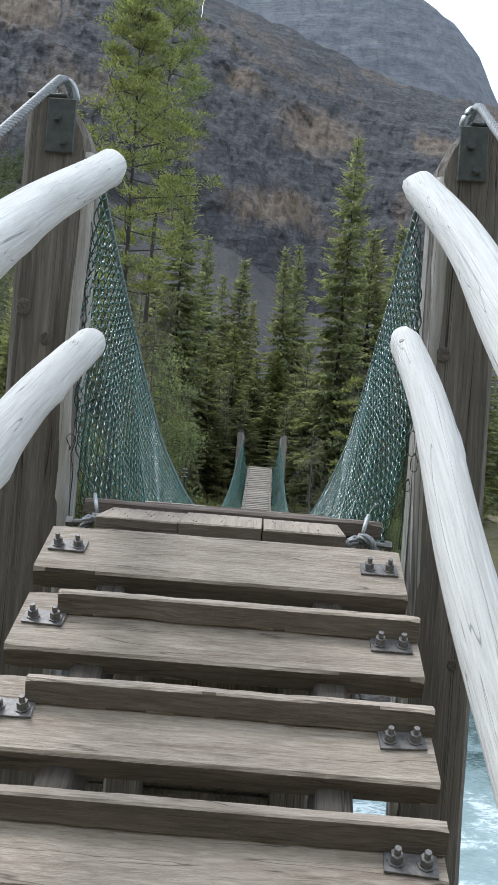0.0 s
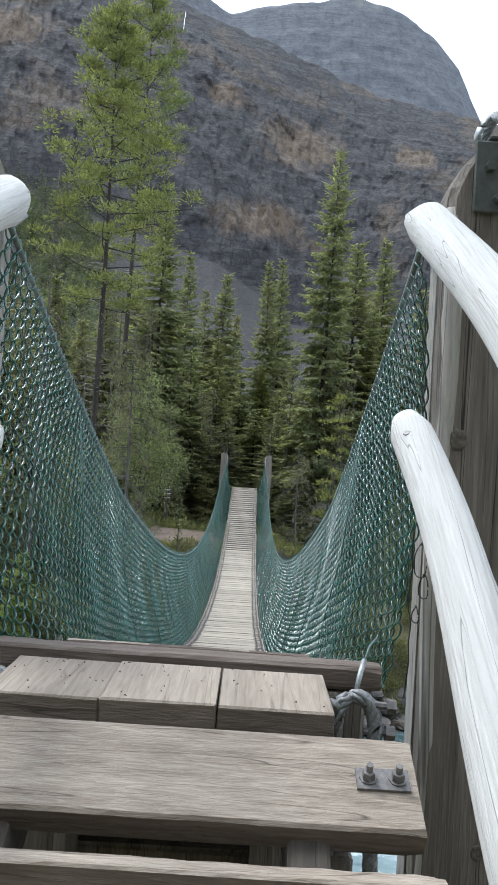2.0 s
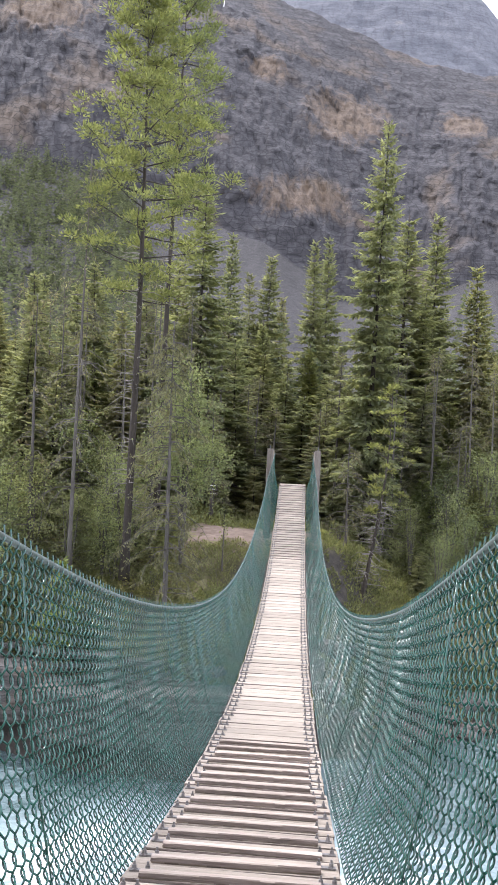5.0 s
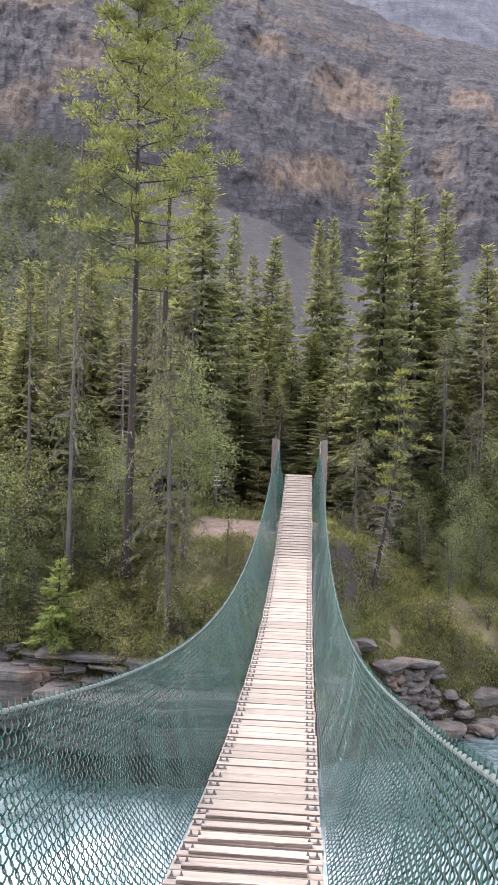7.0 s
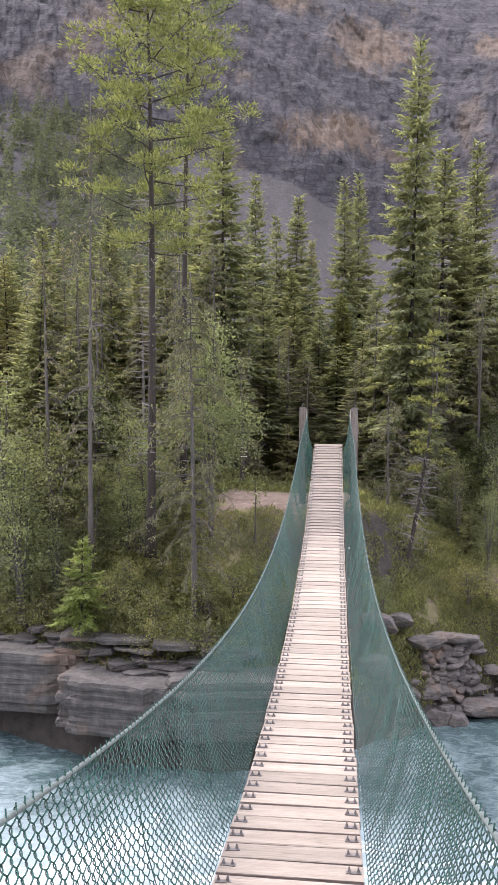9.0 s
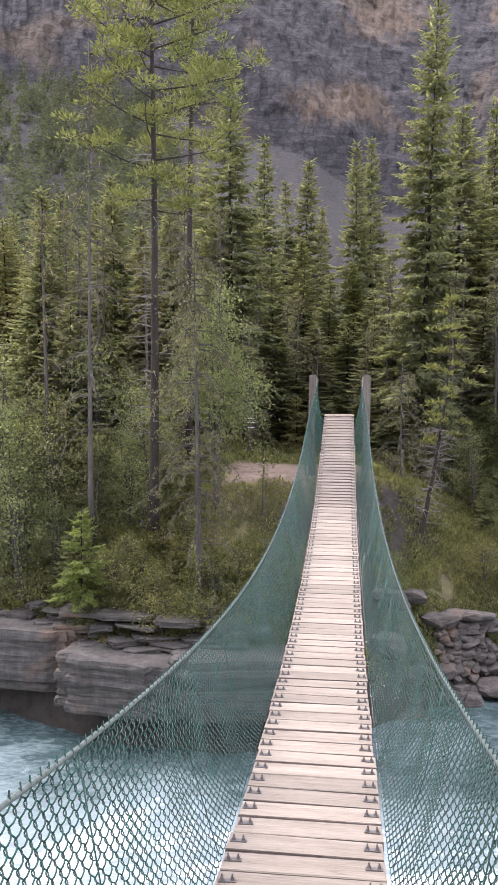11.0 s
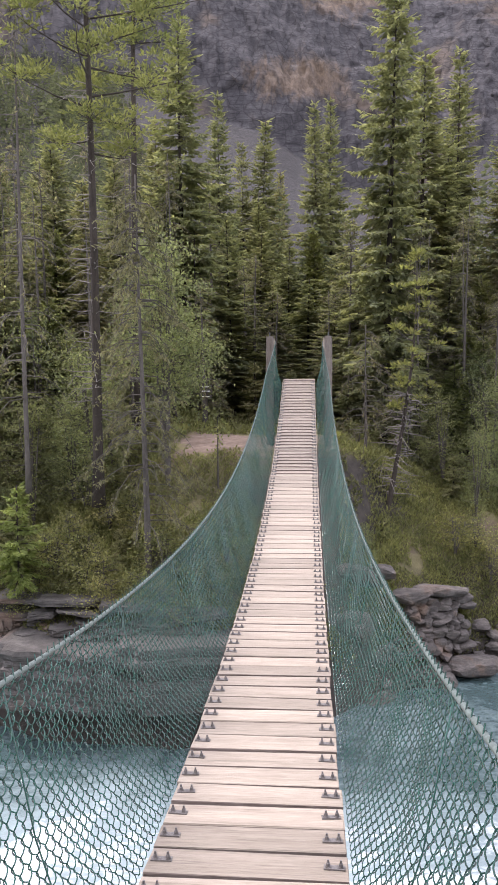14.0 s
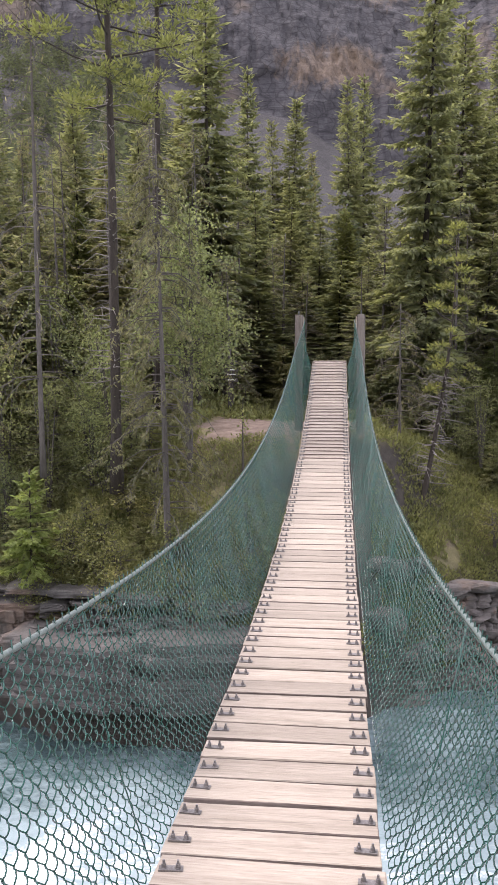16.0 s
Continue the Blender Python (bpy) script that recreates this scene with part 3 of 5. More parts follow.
plank_meshes = [shade_sides(bevel_box("plank", 0.80, 0.198, 0.060, 0.004, DECK_WOOD, 0.0022, s), CLEAT_SHADE) for s in range(6)]
cleat_meshes = [shade_sides(worn_board("cleat", 0.655, 0.045, 0.025, 0.004, CLEAT_WOOD, 0.0012, s, 12), CLEAT_SHADE) for s in range(3)]
rng = random.Random(5)
PITCH = 0.2155
count = int((SPAN - 0.14) / PITCH)
for i in range(count):
    y = 0.16 + i * PITCH
    m = pose(rng.uniform(-0.007, 0.007), y + rng.uniform(-0.004, 0.004), deck_z(y) - 0.029 + rng.uniform(-0.002, 0.002), slope_at(y), rng.uniform(-0.4, 0.4), rng.uniform(-0.5, 0.5))
    plank = part("plank", plank_meshes[i % 6], bridge, m)
    for sx in (-1, 1):
        part("bolt_plate", DECK_BOLTS, plank, pose(sx * 0.345, rng.uniform(-0.01, 0.01), 0.0305, 0, 0, rng.uniform(-6, 6)))
    if y < 5.25 or y > 17.1:
        part("cleat", cleat_meshes[i % 3], plank, pose(rng.uniform(-0.01, 0.01), -0.07 if y < 5.25 else 0.075, 0.0425 if y < 5.25 else 0.037, 0, 0, rng.uniform(-0.5, 0.5)))

# hand cables with their lashing, and the hangers
for sx in (-1, 1):
    ys = np.linspace(0.12, SPAN - 0.12, 90)
    v, f = tube([(sx * rail_x(y), y, rail_z(y)) for y in ys], 0.0095, 7)
    part("hand_cable", mesh_from("hand_cable", v, f, CABLE_DARK, True), bridge, None, "sagging steel hand cable")
    for y in np.arange(1.4, SPAN - 1, 1.5):
        top = Vector((sx * rail_x(y), y, rail_z(y)))
        low = Vector((sx * 0.44, y, deck_z(y) - 0.05))
        mid = top.lerp(low, 0.5) + Vector((sx * 0.03, 0, 0))
        v, f = tube([top, mid, low], 0.003, 5)
        part("hanger", mesh_from("hanger", v, f, VINYL, True), bridge)


# chain-link netting: zigzag wires that hook into one another
def net_mesh(sx, seed):
    r = np.random.default_rng(seed)
    starts = [0.10 + k * 0.0314 for k in range(70)] + [2.30 + k * 0.034 for k in range(197)] + [8.998 + k * 0.044 for k in range(338)]
    verts, faces = [], []
    base = 0
    for i, y0 in enumerate(starts):
        near = y0 < 8.99
        cell = 0.0314 if y0 < 2.29 else (0.034 if near else 0.044)
        rows, sub = (13, 4) if near else (10, 3)
        t = np.arange(2 * rows * sub + 1) / sub
        ph = t + (i % 2)
        saw = 1 - np.abs(ph % 2 - 1)
        zig = (0.5 - 0.5 * np.cos(math.pi * saw)) * 0.15 + saw * 0.85
        v = t / (2 * rows)
        y = y0 + zig * cell * 1.13 + 0.010 * np.sin(i * 0.115 + v * 5) + 0.0016 * np.repeat(r.normal(0, 1, 2 * rows + 1), sub)[: len(t)]
        u = (y - HALF) / HALF
        top = -0.80 + np.where(u < 0, 1.97, 1.8) * u * u + 0.012
        low = -1.66 + 1.66 * u * u - 0.045
        close = np.clip(np.minimum(y, SPAN - y) / 3.0, 0, 1)
        xt = 0.57 + 0.10 * close
        xb = 0.425 + 0.13 * np.clip(1 - y / 0.8, 0, 1)
        fold = np.sin(math.pi * v) * (0.008 * math.sin(i * 0.23 + 2.1 * math.sin(i * 0.037)) + 0.016 * math.sin(i * 0.061 + 1.0))
        weave = 0.0095 * np.sin(math.pi * (ph % 1.0)) * np.where(ph % 2 < 1, 1, -1)
        x = xt + (xb - xt) * v**1.15 + 0.045 * np.sin(math.pi * v) + fold + weave
        z = top + (low - top) * (1 - (1 - v) ** 1.06) + 0.0018 * np.repeat(r.normal(0, 1, 2 * rows + 1), sub)[: len(t)]
        z[0] += 0.018 if i % 2 else 0.0
        P = np.stack([sx * x, y, z], -1)
        d = np.gradient(P, axis=0)
        d /= np.linalg.norm(d, axis=1)[:, None]
        a = np.cross(d, (1.0, 0.1, 0.2))
        a /= np.linalg.norm(a, axis=1)[:, None]
        b = np.cross(d, a)
        rad = 0.0034 if y0 < 2.5 else 0.0031 if y0 < 5 else (0.0027 if near else 0.0031)
        V = np.stack([P + (a * math.cos(w) + b * math.sin(w)) * rad for w in (0.3, 2.394, 4.489)], 1).reshape(-1, 3)
        verts.append(V)
        m = np.arange(len(t) - 1)
        for s in range(3):
            e = (s + 1) % 3
            faces.append(np.stack([m * 3 + s, m * 3 + e, (m + 1) * 3 + e, (m + 1) * 3 + s], -1) + base)
        base += len(V)
    return quads_mesh("chain_link_netting", np.concatenate(verts), np.concatenate(faces), VINYL, True)


for sx in (-1, 1):
    net = new("chain_link_netting", net_mesh(sx, 7 + sx))
    tagged(net, "green vinyl-coated chain-link netting hung from the hand cable", "netting", "bridge side nets", "stuff")

# loose black tie wire where the nets end at the posts
for sx in (-1, 1):
    r = random.Random(31 + sx)
    pieces = []
    z = 1.0
    line = []
    while z > -0.15:
        line.append((sx * (0.60 + r.uniform(-0.008, 0.008)), 0.10 + r.uniform(-0.015, 0.015), z))
        z -= 0.05
    pieces.append(tube(line, 0.002, 5))
    for k in range(3):
        c = Vector((sx * (0.615 + r.uniform(-0.03, 0.015)), 0.05 + r.uniform(-0.03, 0.03), r.uniform(0.1, 0.48)))
        rr = r.uniform(0.014, 0.034)
        loop = [c + Vector((rr * 0.55 * math.cos(a) * (1 + 0.2 * math.sin(3 * a)), 0.02 * math.sin(2 * a), rr * 1.5 * math.sin(a))) for a in np.linspace(0, 6.0, 16)]
        pieces.append(tube(loop, 0.002, 5))
    v, f = join(pieces)
    tw = new("tie_wire", mesh_from("tie_wire", v, f, BLACK_WIRE, True))
    tagged(tw, "loose black tie wire lacing the netting to the post", "wire", "tie wires")


def log_mesh(name, length, r0, r1, material, seed, bend=0.02, knots=9, sides=18):
    """A peeled round log along z, with knots, a little bend and a rounded end."""
    r = random.Random(seed)
    n = 44
    ks = [(r.random(), r.uniform(0, 6.28), r.uniform(0.006, 0.014)) for _ in range(knots)]
    verts, faces = [], []
    for i in range(n + 1):
        s = i / n
        rad = r0 + (r1 - r0) * s
        edge = min(s, 1 - s) * length
        if edge < 0.035:
            rad *= 0.72 + 0.28 * math.sqrt(max(0.0, 1 - (1 - edge / 0.035) ** 2))
        bx = bend * math.sin(s * 3.1) + 0.012 * math.sin(s * 11 + seed)
        by = bend * 0.6 * math.sin(s * 4.7 + 1)
        for k in range(sides):
            w = 2 * math.pi * k / sides
            rr = rad * (1 + 0.03 * math.sin(2 * w + seed + 3 * s) + 0.02 * math.sin(5 * w + 9 * s))
            for (a, b, h) in ks:
                dw = math.atan2(math.sin(w - b), math.cos(w - b))
                rr += h * math.exp(-((s - a) * length / 0.05) ** 2 - (dw / 0.45) ** 2)
            verts.append((bx + rr * math.cos(w), by + rr * math.sin(w), s * length))
    for i in range(n):
        for k in range(sides):
            t = (k + 1) % sides
            faces.append((i * sides + k, i * sides + t, (i + 1) * sides + t, (i + 1) * sides + k))
    faces.append(tuple(range(sides))[::-1])
    faces.append(tuple(range(n * sides, (n + 1) * sides)))
    return mesh_from(name, verts, faces, material, True)


def timber_mesh(name, sx, sy, h, seed, taper=0.0, slant=0.0, wane=0):
    """A squared, weathered post along z with worn edges and a slanted top."""
    r = random.Random(seed)
    n = 26
    verts, faces = [], []
    c = 0.022
    outline = [(-1, -1, c, 0), (-1, -1, 0, c), (-1, 1, 0, -c), (-1, 1, c, 0), (1, 1, -c, 0), (1, 1, 0, -c), (1, -1, 0, c), (1, -1, -c, 0)]
    for i in range(n + 1):
        s = i / (n - 6) * (1 - 0.2 / h) if i < n - 6 else 1 - 0.2 / h * (n - i) / 6
        w = 1 - taper * s
        for (ax, ay, ox, oy) in outline:
            x = ax * sx / 2 * w + ox + r.uniform(-0.003, 0.003) + 0.004 * math.sin(s * 7 + seed)
            if ax == wane:
                x -= ax * 0.095 * max(0.0, 1 - (1 - s) * h / 0.2) ** 2
            y = ay * sy / 2 * w + oy + r.uniform(-0.003, 0.003)
            verts.append((x, y, s * h + (slant * x / sx if i == n else 0)))
    k = len(outline)
    for i in range(n):
        for a in range(k):
            b = (a + 1) % k
            faces.append((i * k + b, i * k + a, (i + 1) * k + a, (i + 1) * k + b))
    faces.append(tuple(range(k)))
    faces.append(tuple(range(n * k, (n + 1) * k))[::-1])
    return mesh_from(name, verts, faces, POST_WOOD)


def knot_mesh(r0, seed):
    """A knot in weathered timber: raised rings round a cracked heart, along z."""
    r = random.Random(seed)
    prof = [(0.0, 0.001), (0.25, 0.004), (0.4, 0.002), (0.6, 0.006), (0.75, 0.003), (0.9, 0.005), (1.15, -0.002)]
    verts, faces = [(0, 0, 0.001)], []
    for s, h in prof[1:]:
        for k in range(14):
            a = 2 * math.pi * k / 14
            rr = r0 * s * (1 + r.uniform(-0.08, 0.08))
            verts.append((rr * math.cos(a), rr * 1.2 * math.sin(a), h + r.uniform(-0.0006, 0.0006)))
    for k in range(14):
        faces.append((0, 1 + k, 1 + (k + 1) % 14))
    for j in range(len(prof) - 2):
        for k in range(14):
            e = (k + 1) % 14
            faces.append((1 + j * 14 + k, 1 + (j + 1) * 14 + k, 1 + (j + 1) * 14 + e, 1 + j * 14 + e))
    return mesh_from("knot", verts, faces, KNOT, True)


# near towers
for sx, cx, seed in ((-1, -0.745, 3), (1, 0.765, 4)):
    tower = empty("tower_post", "tall grey weathered timber tower post with a steel cable saddle", "post", "near tower posts", at=(cx, 0.22, 0))
    part("timber", timber_mesh("tower_timber", 0.25, 0.20, 5.8, seed, 0.02, 0.0, -sx), tower, pose(0, -0.04, -4.36), "cracked grey squared timber")
    part("inner_face", bevel_box("inner_face", 0.014, 0.09, 2.2, 0.005, PALE_POST, 0.003, seed), tower, pose(-sx * 0.124, 0.0, 0.10), "pale worn inner face")
    part("waney_edge", log_mesh("waney_edge", 2.3, 0.022, 0.026, PALE_POST, 70 + seed, 0.006, 3, 10), tower, pose(-sx * 0.108, -0.118, -1.05), "pale rounded edge of the log")
    plate = bevel_box("saddle_plate", 0.105, 0.010, 0.20, 0.004, PLATE_STEEL)
    pl = part("saddle_plate", plate, tower, pose(-0.01 * sx, -0.146, 1.335), "dark painted steel plate")
    for dx, dz in ((-0.012, 0.025), (0.015, -0.062)):
        v, f = tube([(dx, -0.006, dz), (dx, -0.026, dz)], [0.016, 0.014], 6)
        part("bolt", mesh_from("plate_bolt", v, f, PLATE_STEEL), pl)
    part("top_plate", bevel_box("top_plate", 0.15, 0.21, 0.014, 0.004, PLATE_STEEL), tower, pose(0.05 * sx, -0.04, 1.448), "dark steel cap plate")
    arch = [(0.045 * math.cos(a), 0.0, 1.452 + 0.075 * math.sin(a)) for a in np.linspace(0, math.pi, 12)]
    v, f = tube(arch, 0.012, 6)
    part("saddle", mesh_from("saddle", v, f, STEEL, True), tower, pose(0.0, -0.09, 0), "galvanised cable saddle")
    for j, (dx, z, rr) in enumerate(((-0.075, 0.67, 0.024), (0.015, 0.56, 0.019)) if sx < 0 else ((-0.065, 0.61, 0.022), (0.045, -0.49, 0.018))):
        part("knot", knot_mesh(rr, 60 + j), tower, pose(dx, -0.1405, z, 90, 0, 0), "dark knot in the timber")
    # backstay rope over the saddle
    top = Vector((0.0, -0.09, 1.53))
    stay = [top + Vector((0.0, 0.16, -0.09)), top + Vector((0, 0.06, -0.01)), top, top + Vector((0.0, -0.08, -0.035)), top + Vector((0.01 * sx, -0.6, -0.44)), top + Vector((0.06 * sx, -2.4, -1.85)), top + Vector((0.09 * sx, -3.5, -2.62))]
    v, f = rope(stay, 0.015)
    part("backstay_rope", mesh_from("backstay_rope", v, f, CABLE_STEEL, True), tower, None, "twisted grey wire rope")
    hand = [top + Vector((0, 0.14, -0.07)), Vector((-sx * 0.15, 0.10, 1.22)), Vector((sx * 0.575 - cx, -0.09, 1.13))]
    v, f = tube(hand, 0.011, 7)
    part("hand_cable_end", mesh_from("hand_cable_end", v, f, CABLE_STEEL, True), tower)

# far towers
for sx in (-1, 1):
    tower = empty("tower_post", "slim grey timber tower post at the far end", "post", "far tower posts", at=(sx * 0.735, SPAN + 0.25, 0))
    part("timber", timber_mesh("far_timber", 0.19, 0.2, 2.85, 8 + sx), tower, pose(0, 0, -1.75), "grey squared timber")
    part("facing_board", bevel_box("far_board", 0.03, 0.15, 1.0, 0.005, DECK_WOOD, 0.003, 3), tower, pose(-sx * 0.112, -0.02, 0.55), "pale board")
    v, f = tube([(0, -0.02, 1.1), (0, -0.02, 1.2)], 0.02, 6)
    part("saddle", mesh_from("far_saddle", v, f, PLATE_STEEL), tower)

# far landing and its steps
far_landing = empty("landing", "small plank landing at the far end of the bridge", "landing", at=(0, SPAN + 0.2, -0.03))
for i in range(5):
    part("board", plank_meshes[i % 6], far_landing, pose(0, 0.0 + i * 0.205, 0))
for sx in (-1, 1):
    part("bearer", bevel_box("bearer", 0.12, 1.1, 1.5, 0.01, POST_WOOD), far_landing, pose(sx * 0.34, 0.45, -0.78))

# ---- near landing and stairs ----
landing = empty("landing", "weathered timber landing at the head of the stairs", "landing", at=(0, 0, 0))
part("front_beam", worn_board("front_beam", 1.04, 0.085, 0.062, 0.009, BEAM_WOOD, 0.003, 2), landing, pose(-0.004, 0.043, -0.031, 0, 0.3, 0), "grey timber cross beam")
short_mesh = [shade_sides(bevel_box("short_board", 0.2568, 0.30, 0.07, 0.004, LAND_WOOD, 0.002, 20 + i), TREAD_SHADE) for i in range(3)]
for i in range(3):
    part("board", short_mesh[i], landing, pose(-0.285 + i * 0.2575, -0.19, -0.0575 + 0.002 * (i % 2), 2.0, 0, 0), "short pale board strewn with dust" if i == 0 else "")
# grit and needles lying on the boards
rg = random.Random(8)
grit = []
for i in range(40):
    c = Vector((rg.uniform(-0.40, 0.35), rg.uniform(-0.33, -0.05), -0.0195))
    c.z += 0.0349 * (c.y + 0.19)
    a, l = rg.uniform(0, 6.28), rg.choice([0.003, 0.004, 0.005, 0.007])
    e = c + Vector((l * math.cos(a), l * math.sin(a), 0.001))
    grit.append(tube([c, c.lerp(e, 0.5) + Vector((0, 0, 0.002)), e], [0.0006, 0.0014 if l < 0.01 else 0.0007, 0.0006], 4))
v, f = join(grit)
litter = new("needle_litter", mesh_from("needle_litter", v, f, BARK))
tagged(litter, "dry needles and grit lying on the landing boards", "litter", kind="stuff")
for sx in (-1, 1):
    part("bearer", bevel_box("near_bearer", 0.12, 0.36, 0.20, 0.01, POST_WOOD), landing, pose(sx * 0.28 - 0.02, -0.16, -0.18))
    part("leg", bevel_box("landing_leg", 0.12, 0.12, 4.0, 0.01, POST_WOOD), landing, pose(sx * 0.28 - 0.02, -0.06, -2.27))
# backing added to make the dark below the treads; two rows leave gaps
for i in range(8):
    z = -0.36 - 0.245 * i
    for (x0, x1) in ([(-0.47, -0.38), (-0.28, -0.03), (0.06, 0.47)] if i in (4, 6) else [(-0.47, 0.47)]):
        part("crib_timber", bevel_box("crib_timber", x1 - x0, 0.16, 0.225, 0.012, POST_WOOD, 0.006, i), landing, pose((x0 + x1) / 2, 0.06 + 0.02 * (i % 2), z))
part("sill", bevel_box("sill", 0.95, 0.12, 0.16, 0.01, POST_WOOD), landing, pose(0, 0.05, -0.15))

STEP_Y, STEP_Z, TILT_T = 0.238, 0.160, 27.0
DEPTH, THICK = 0.232, 0.068
stair_w = 1.03
stairs = empty("stairs", "steep open stairs of thick grey planks with raised cleats", "stairs", at=(-0.006, -0.607, -0.160))
tread_meshes = [shade_sides(worn_board("tread", stair_w, DEPTH, THICK, 0.007, TREAD_WOOD, 0.0022, 40 + i), TREAD_SHADE) for i in range(4)]
kick_mesh = [shade_sides(worn_board("riser_cleat", stair_w - 0.095, 0.036, 0.062, 0.005, TREAD_WOOD, 0.002, 50 + i), TREAD_SHADE) for i in range(3)]
cs, sn = math.cos(radians(TILT_T)), math.sin(radians(TILT_T))
for i in range(8):
    sh = rng.uniform(-0.010, 0.010)
    yc = -STEP_Y * i + DEPTH / 2 * cs + THICK / 2 * sn
    zc = -STEP_Z * i + DEPTH / 2 * sn - THICK / 2 * cs
    tread = part("tread", tread_meshes[i % 4], stairs, pose(sh, yc, zc, TILT_T, 0, rng.uniform(-0.3, 0.3)))
    for sx in (-1, 1):
        part("bolt_plate", STAIR_BOLTS, tread, pose(sx * (stair_w / 2 - 0.07), 0.0, THICK / 2 + 0.0005, 0, 0, rng.uniform(-5, 5)), "grey steel plate with two bolts" if i == 0 else "")
    if i > 0:
        part("riser_cleat", kick_mesh[i % 3], tread, pose(0.05, 0.045, THICK / 2 + 0.026, -TILT_T + 8, 0, 0), "narrow board set on edge")
for sx in (-1, 1):
    part("stringer", bevel_box("stringer", 0.08, 2.25, 0.16, 0.008, SHADED_STRINGER), stairs, pose(sx * 0.30, -0.80, -0.68, 33.9, 0, 0), "thick sloping timber")

# wire rope eyes clamped at the ends of the front beam
for sx, cx in ((-1, -0.46), (1, 0.44)):
    th = empty("cable_anchor", "thick wire rope eye clamped beside the landing beam", "cable anchor", "landing cable anchors", at=(cx, -0.09, -0.05))
    loop = [(-0.052, 0.02, -0.40), (-0.050, 0.02, -0.20)] + [(0.048 * math.cos(a), 0.01 * math.sin(a), -0.06 + 0.055 * math.sin(a)) for a in np.linspace(math.pi, 0, 12)] + [(0.050, -0.01, -0.20), (0.054, -0.02, -0.42)]
    v, f = rope(loop, 0.020)
    part("rope_eye", mesh_from("rope_eye", v, f, CABLE_STEEL, True), th, None, "twisted wire rope eye")
    part("bracket", bevel_box("bracket", 0.085, 0.010, 0.13, 0.003, PLATE_STEEL), th, pose(-sx * 0.075, 0.0, -0.125, 0, -14 * sx, 0), "dark steel bracket plate")
    v, f = tube([(0.0, 0.02, 0.0), (sx * 0.012, 0.045, 0.04), (sx * 0.025, 0.07, 0.072)], [0.006, 0.0075, 0.0075], 8)
    part("ferrule", mesh_from("ferrule", v, f, STEEL, True), th, None, "bright swaged ferrule")
    v, f = tube([(sx * 0.025, 0.07, 0.072), (sx * 0.045, 0.12, 0.10), (sx * 0.07, 0.17, 0.11)], 0.003, 6)
    part("tail_wire", mesh_from("tail_wire", v, f, CABLE_DARK, True), th)
    for dz in (-0.02, -0.085):
        v, f = join([tube([(sx * 0.02, 0.0, dz), (sx * 0.10, 0.0, dz - 0.004)], 0.010, 8), tube([(sx * 0.075, 0.0, dz - 0.003), (sx * 0.098, 0.0, dz - 0.004)], 0.019, 6)])
        part("bolt", mesh_from("anchor_bolt", v, f, BOLT_STEEL), th)


# peeled log handrails beside the stairs
def handrail(x, y, z, slope, r0, r1, seed, x_low):
    length = 2.6
    low = Vector((x_low, y - length * math.cos(slope), z - length * math.sin(slope)))
    d = (low - Vector((x, y, z))).normalized()
    ob = new("log_handrail", log_mesh("log_handrail", length, r0, r1, RAIL_WOOD, seed))
    ob.matrix_basis = Matrix.Translation((x, y, z)) @ d.to_track_quat("Z", "Y").to_matrix().to_4x4()
    n = Vector((-0.45 if x > 0 else 0.45, -0.5, 0.75))
    n = (n - d * n.dot(d)).normalized()
    v, f = tube([(0, 0, -0.004), (0, 0, 0.007)], [0.011, 0.009], 6)
    at = Matrix.Translation(Vector((x, y, z)) + d * 0.12 + n * r0 * 0.99) @ n.to_track_quat("Z", "Y").to_matrix().to_4x4()
    part("lag_bolt", mesh_from("lag_bolt", v, f, BOLT_STEEL), ob, ob.matrix_basis.inverted() @ at, "dark bolt head")
    return tagged(ob, "peeled bleached log handrail bolted to the tower post", "handrail", "log handrails")


handrail(0.545, -0.12, 1.132, math.atan(0.60), 0.054, 0.062, 5, 0.555)
handrail(0.527, -0.09, 0.626, math.atan(0.68), 0.052, 0.066, 6, 0.555)
handrail(-0.503, -0.12, 1.128, math.atan(0.50), 0.056, 0.060, 7, -0.50)
handrail(-0.520, -0.13, 0.533, math.atan(0.405), 0.052, 0.062, 8, -0.52)
for sx in (-1, 1):
    rp = new("rail_post", timber_mesh("rail_post", 0.14, 0.14, 2.0, 12 + sx))
    rp.location = (sx * 0.66, -2.3, -1.6)
    tagged(rp, "short grey timber post at the foot of the handrails", "post", "rail posts")


# ---- trees ----
def tuft_quads(P, D, L, W, rng):
    """Slender leaf-shaped blades: base, two shoulders, tip."""
    D = D / np.linalg.norm(D, axis=1)[:, None]
    q = rng.normal(size=P.shape)
    A = np.cross(D, q)
    A /= np.linalg.norm(A, axis=1)[:, None]
    L, W = L[:, None], W[:, None]
    v = np.stack([P, P + D * L * 0.45 + A * W, P + D * L, P + D * L * 0.45 - A * W], 1).reshape(-1, 3)
    f = np.arange(len(v)).reshape(-1, 4)
    return v, f


def crown_mesh(name, arrays, material):
    vs, fs, o = [], [], 0
    for v, f in arrays:
        vs.append(v)
        fs.append(f + o)
        o += len(v)
    return quads_mesh(name, np.concatenate(vs), np.concatenate(fs), material)


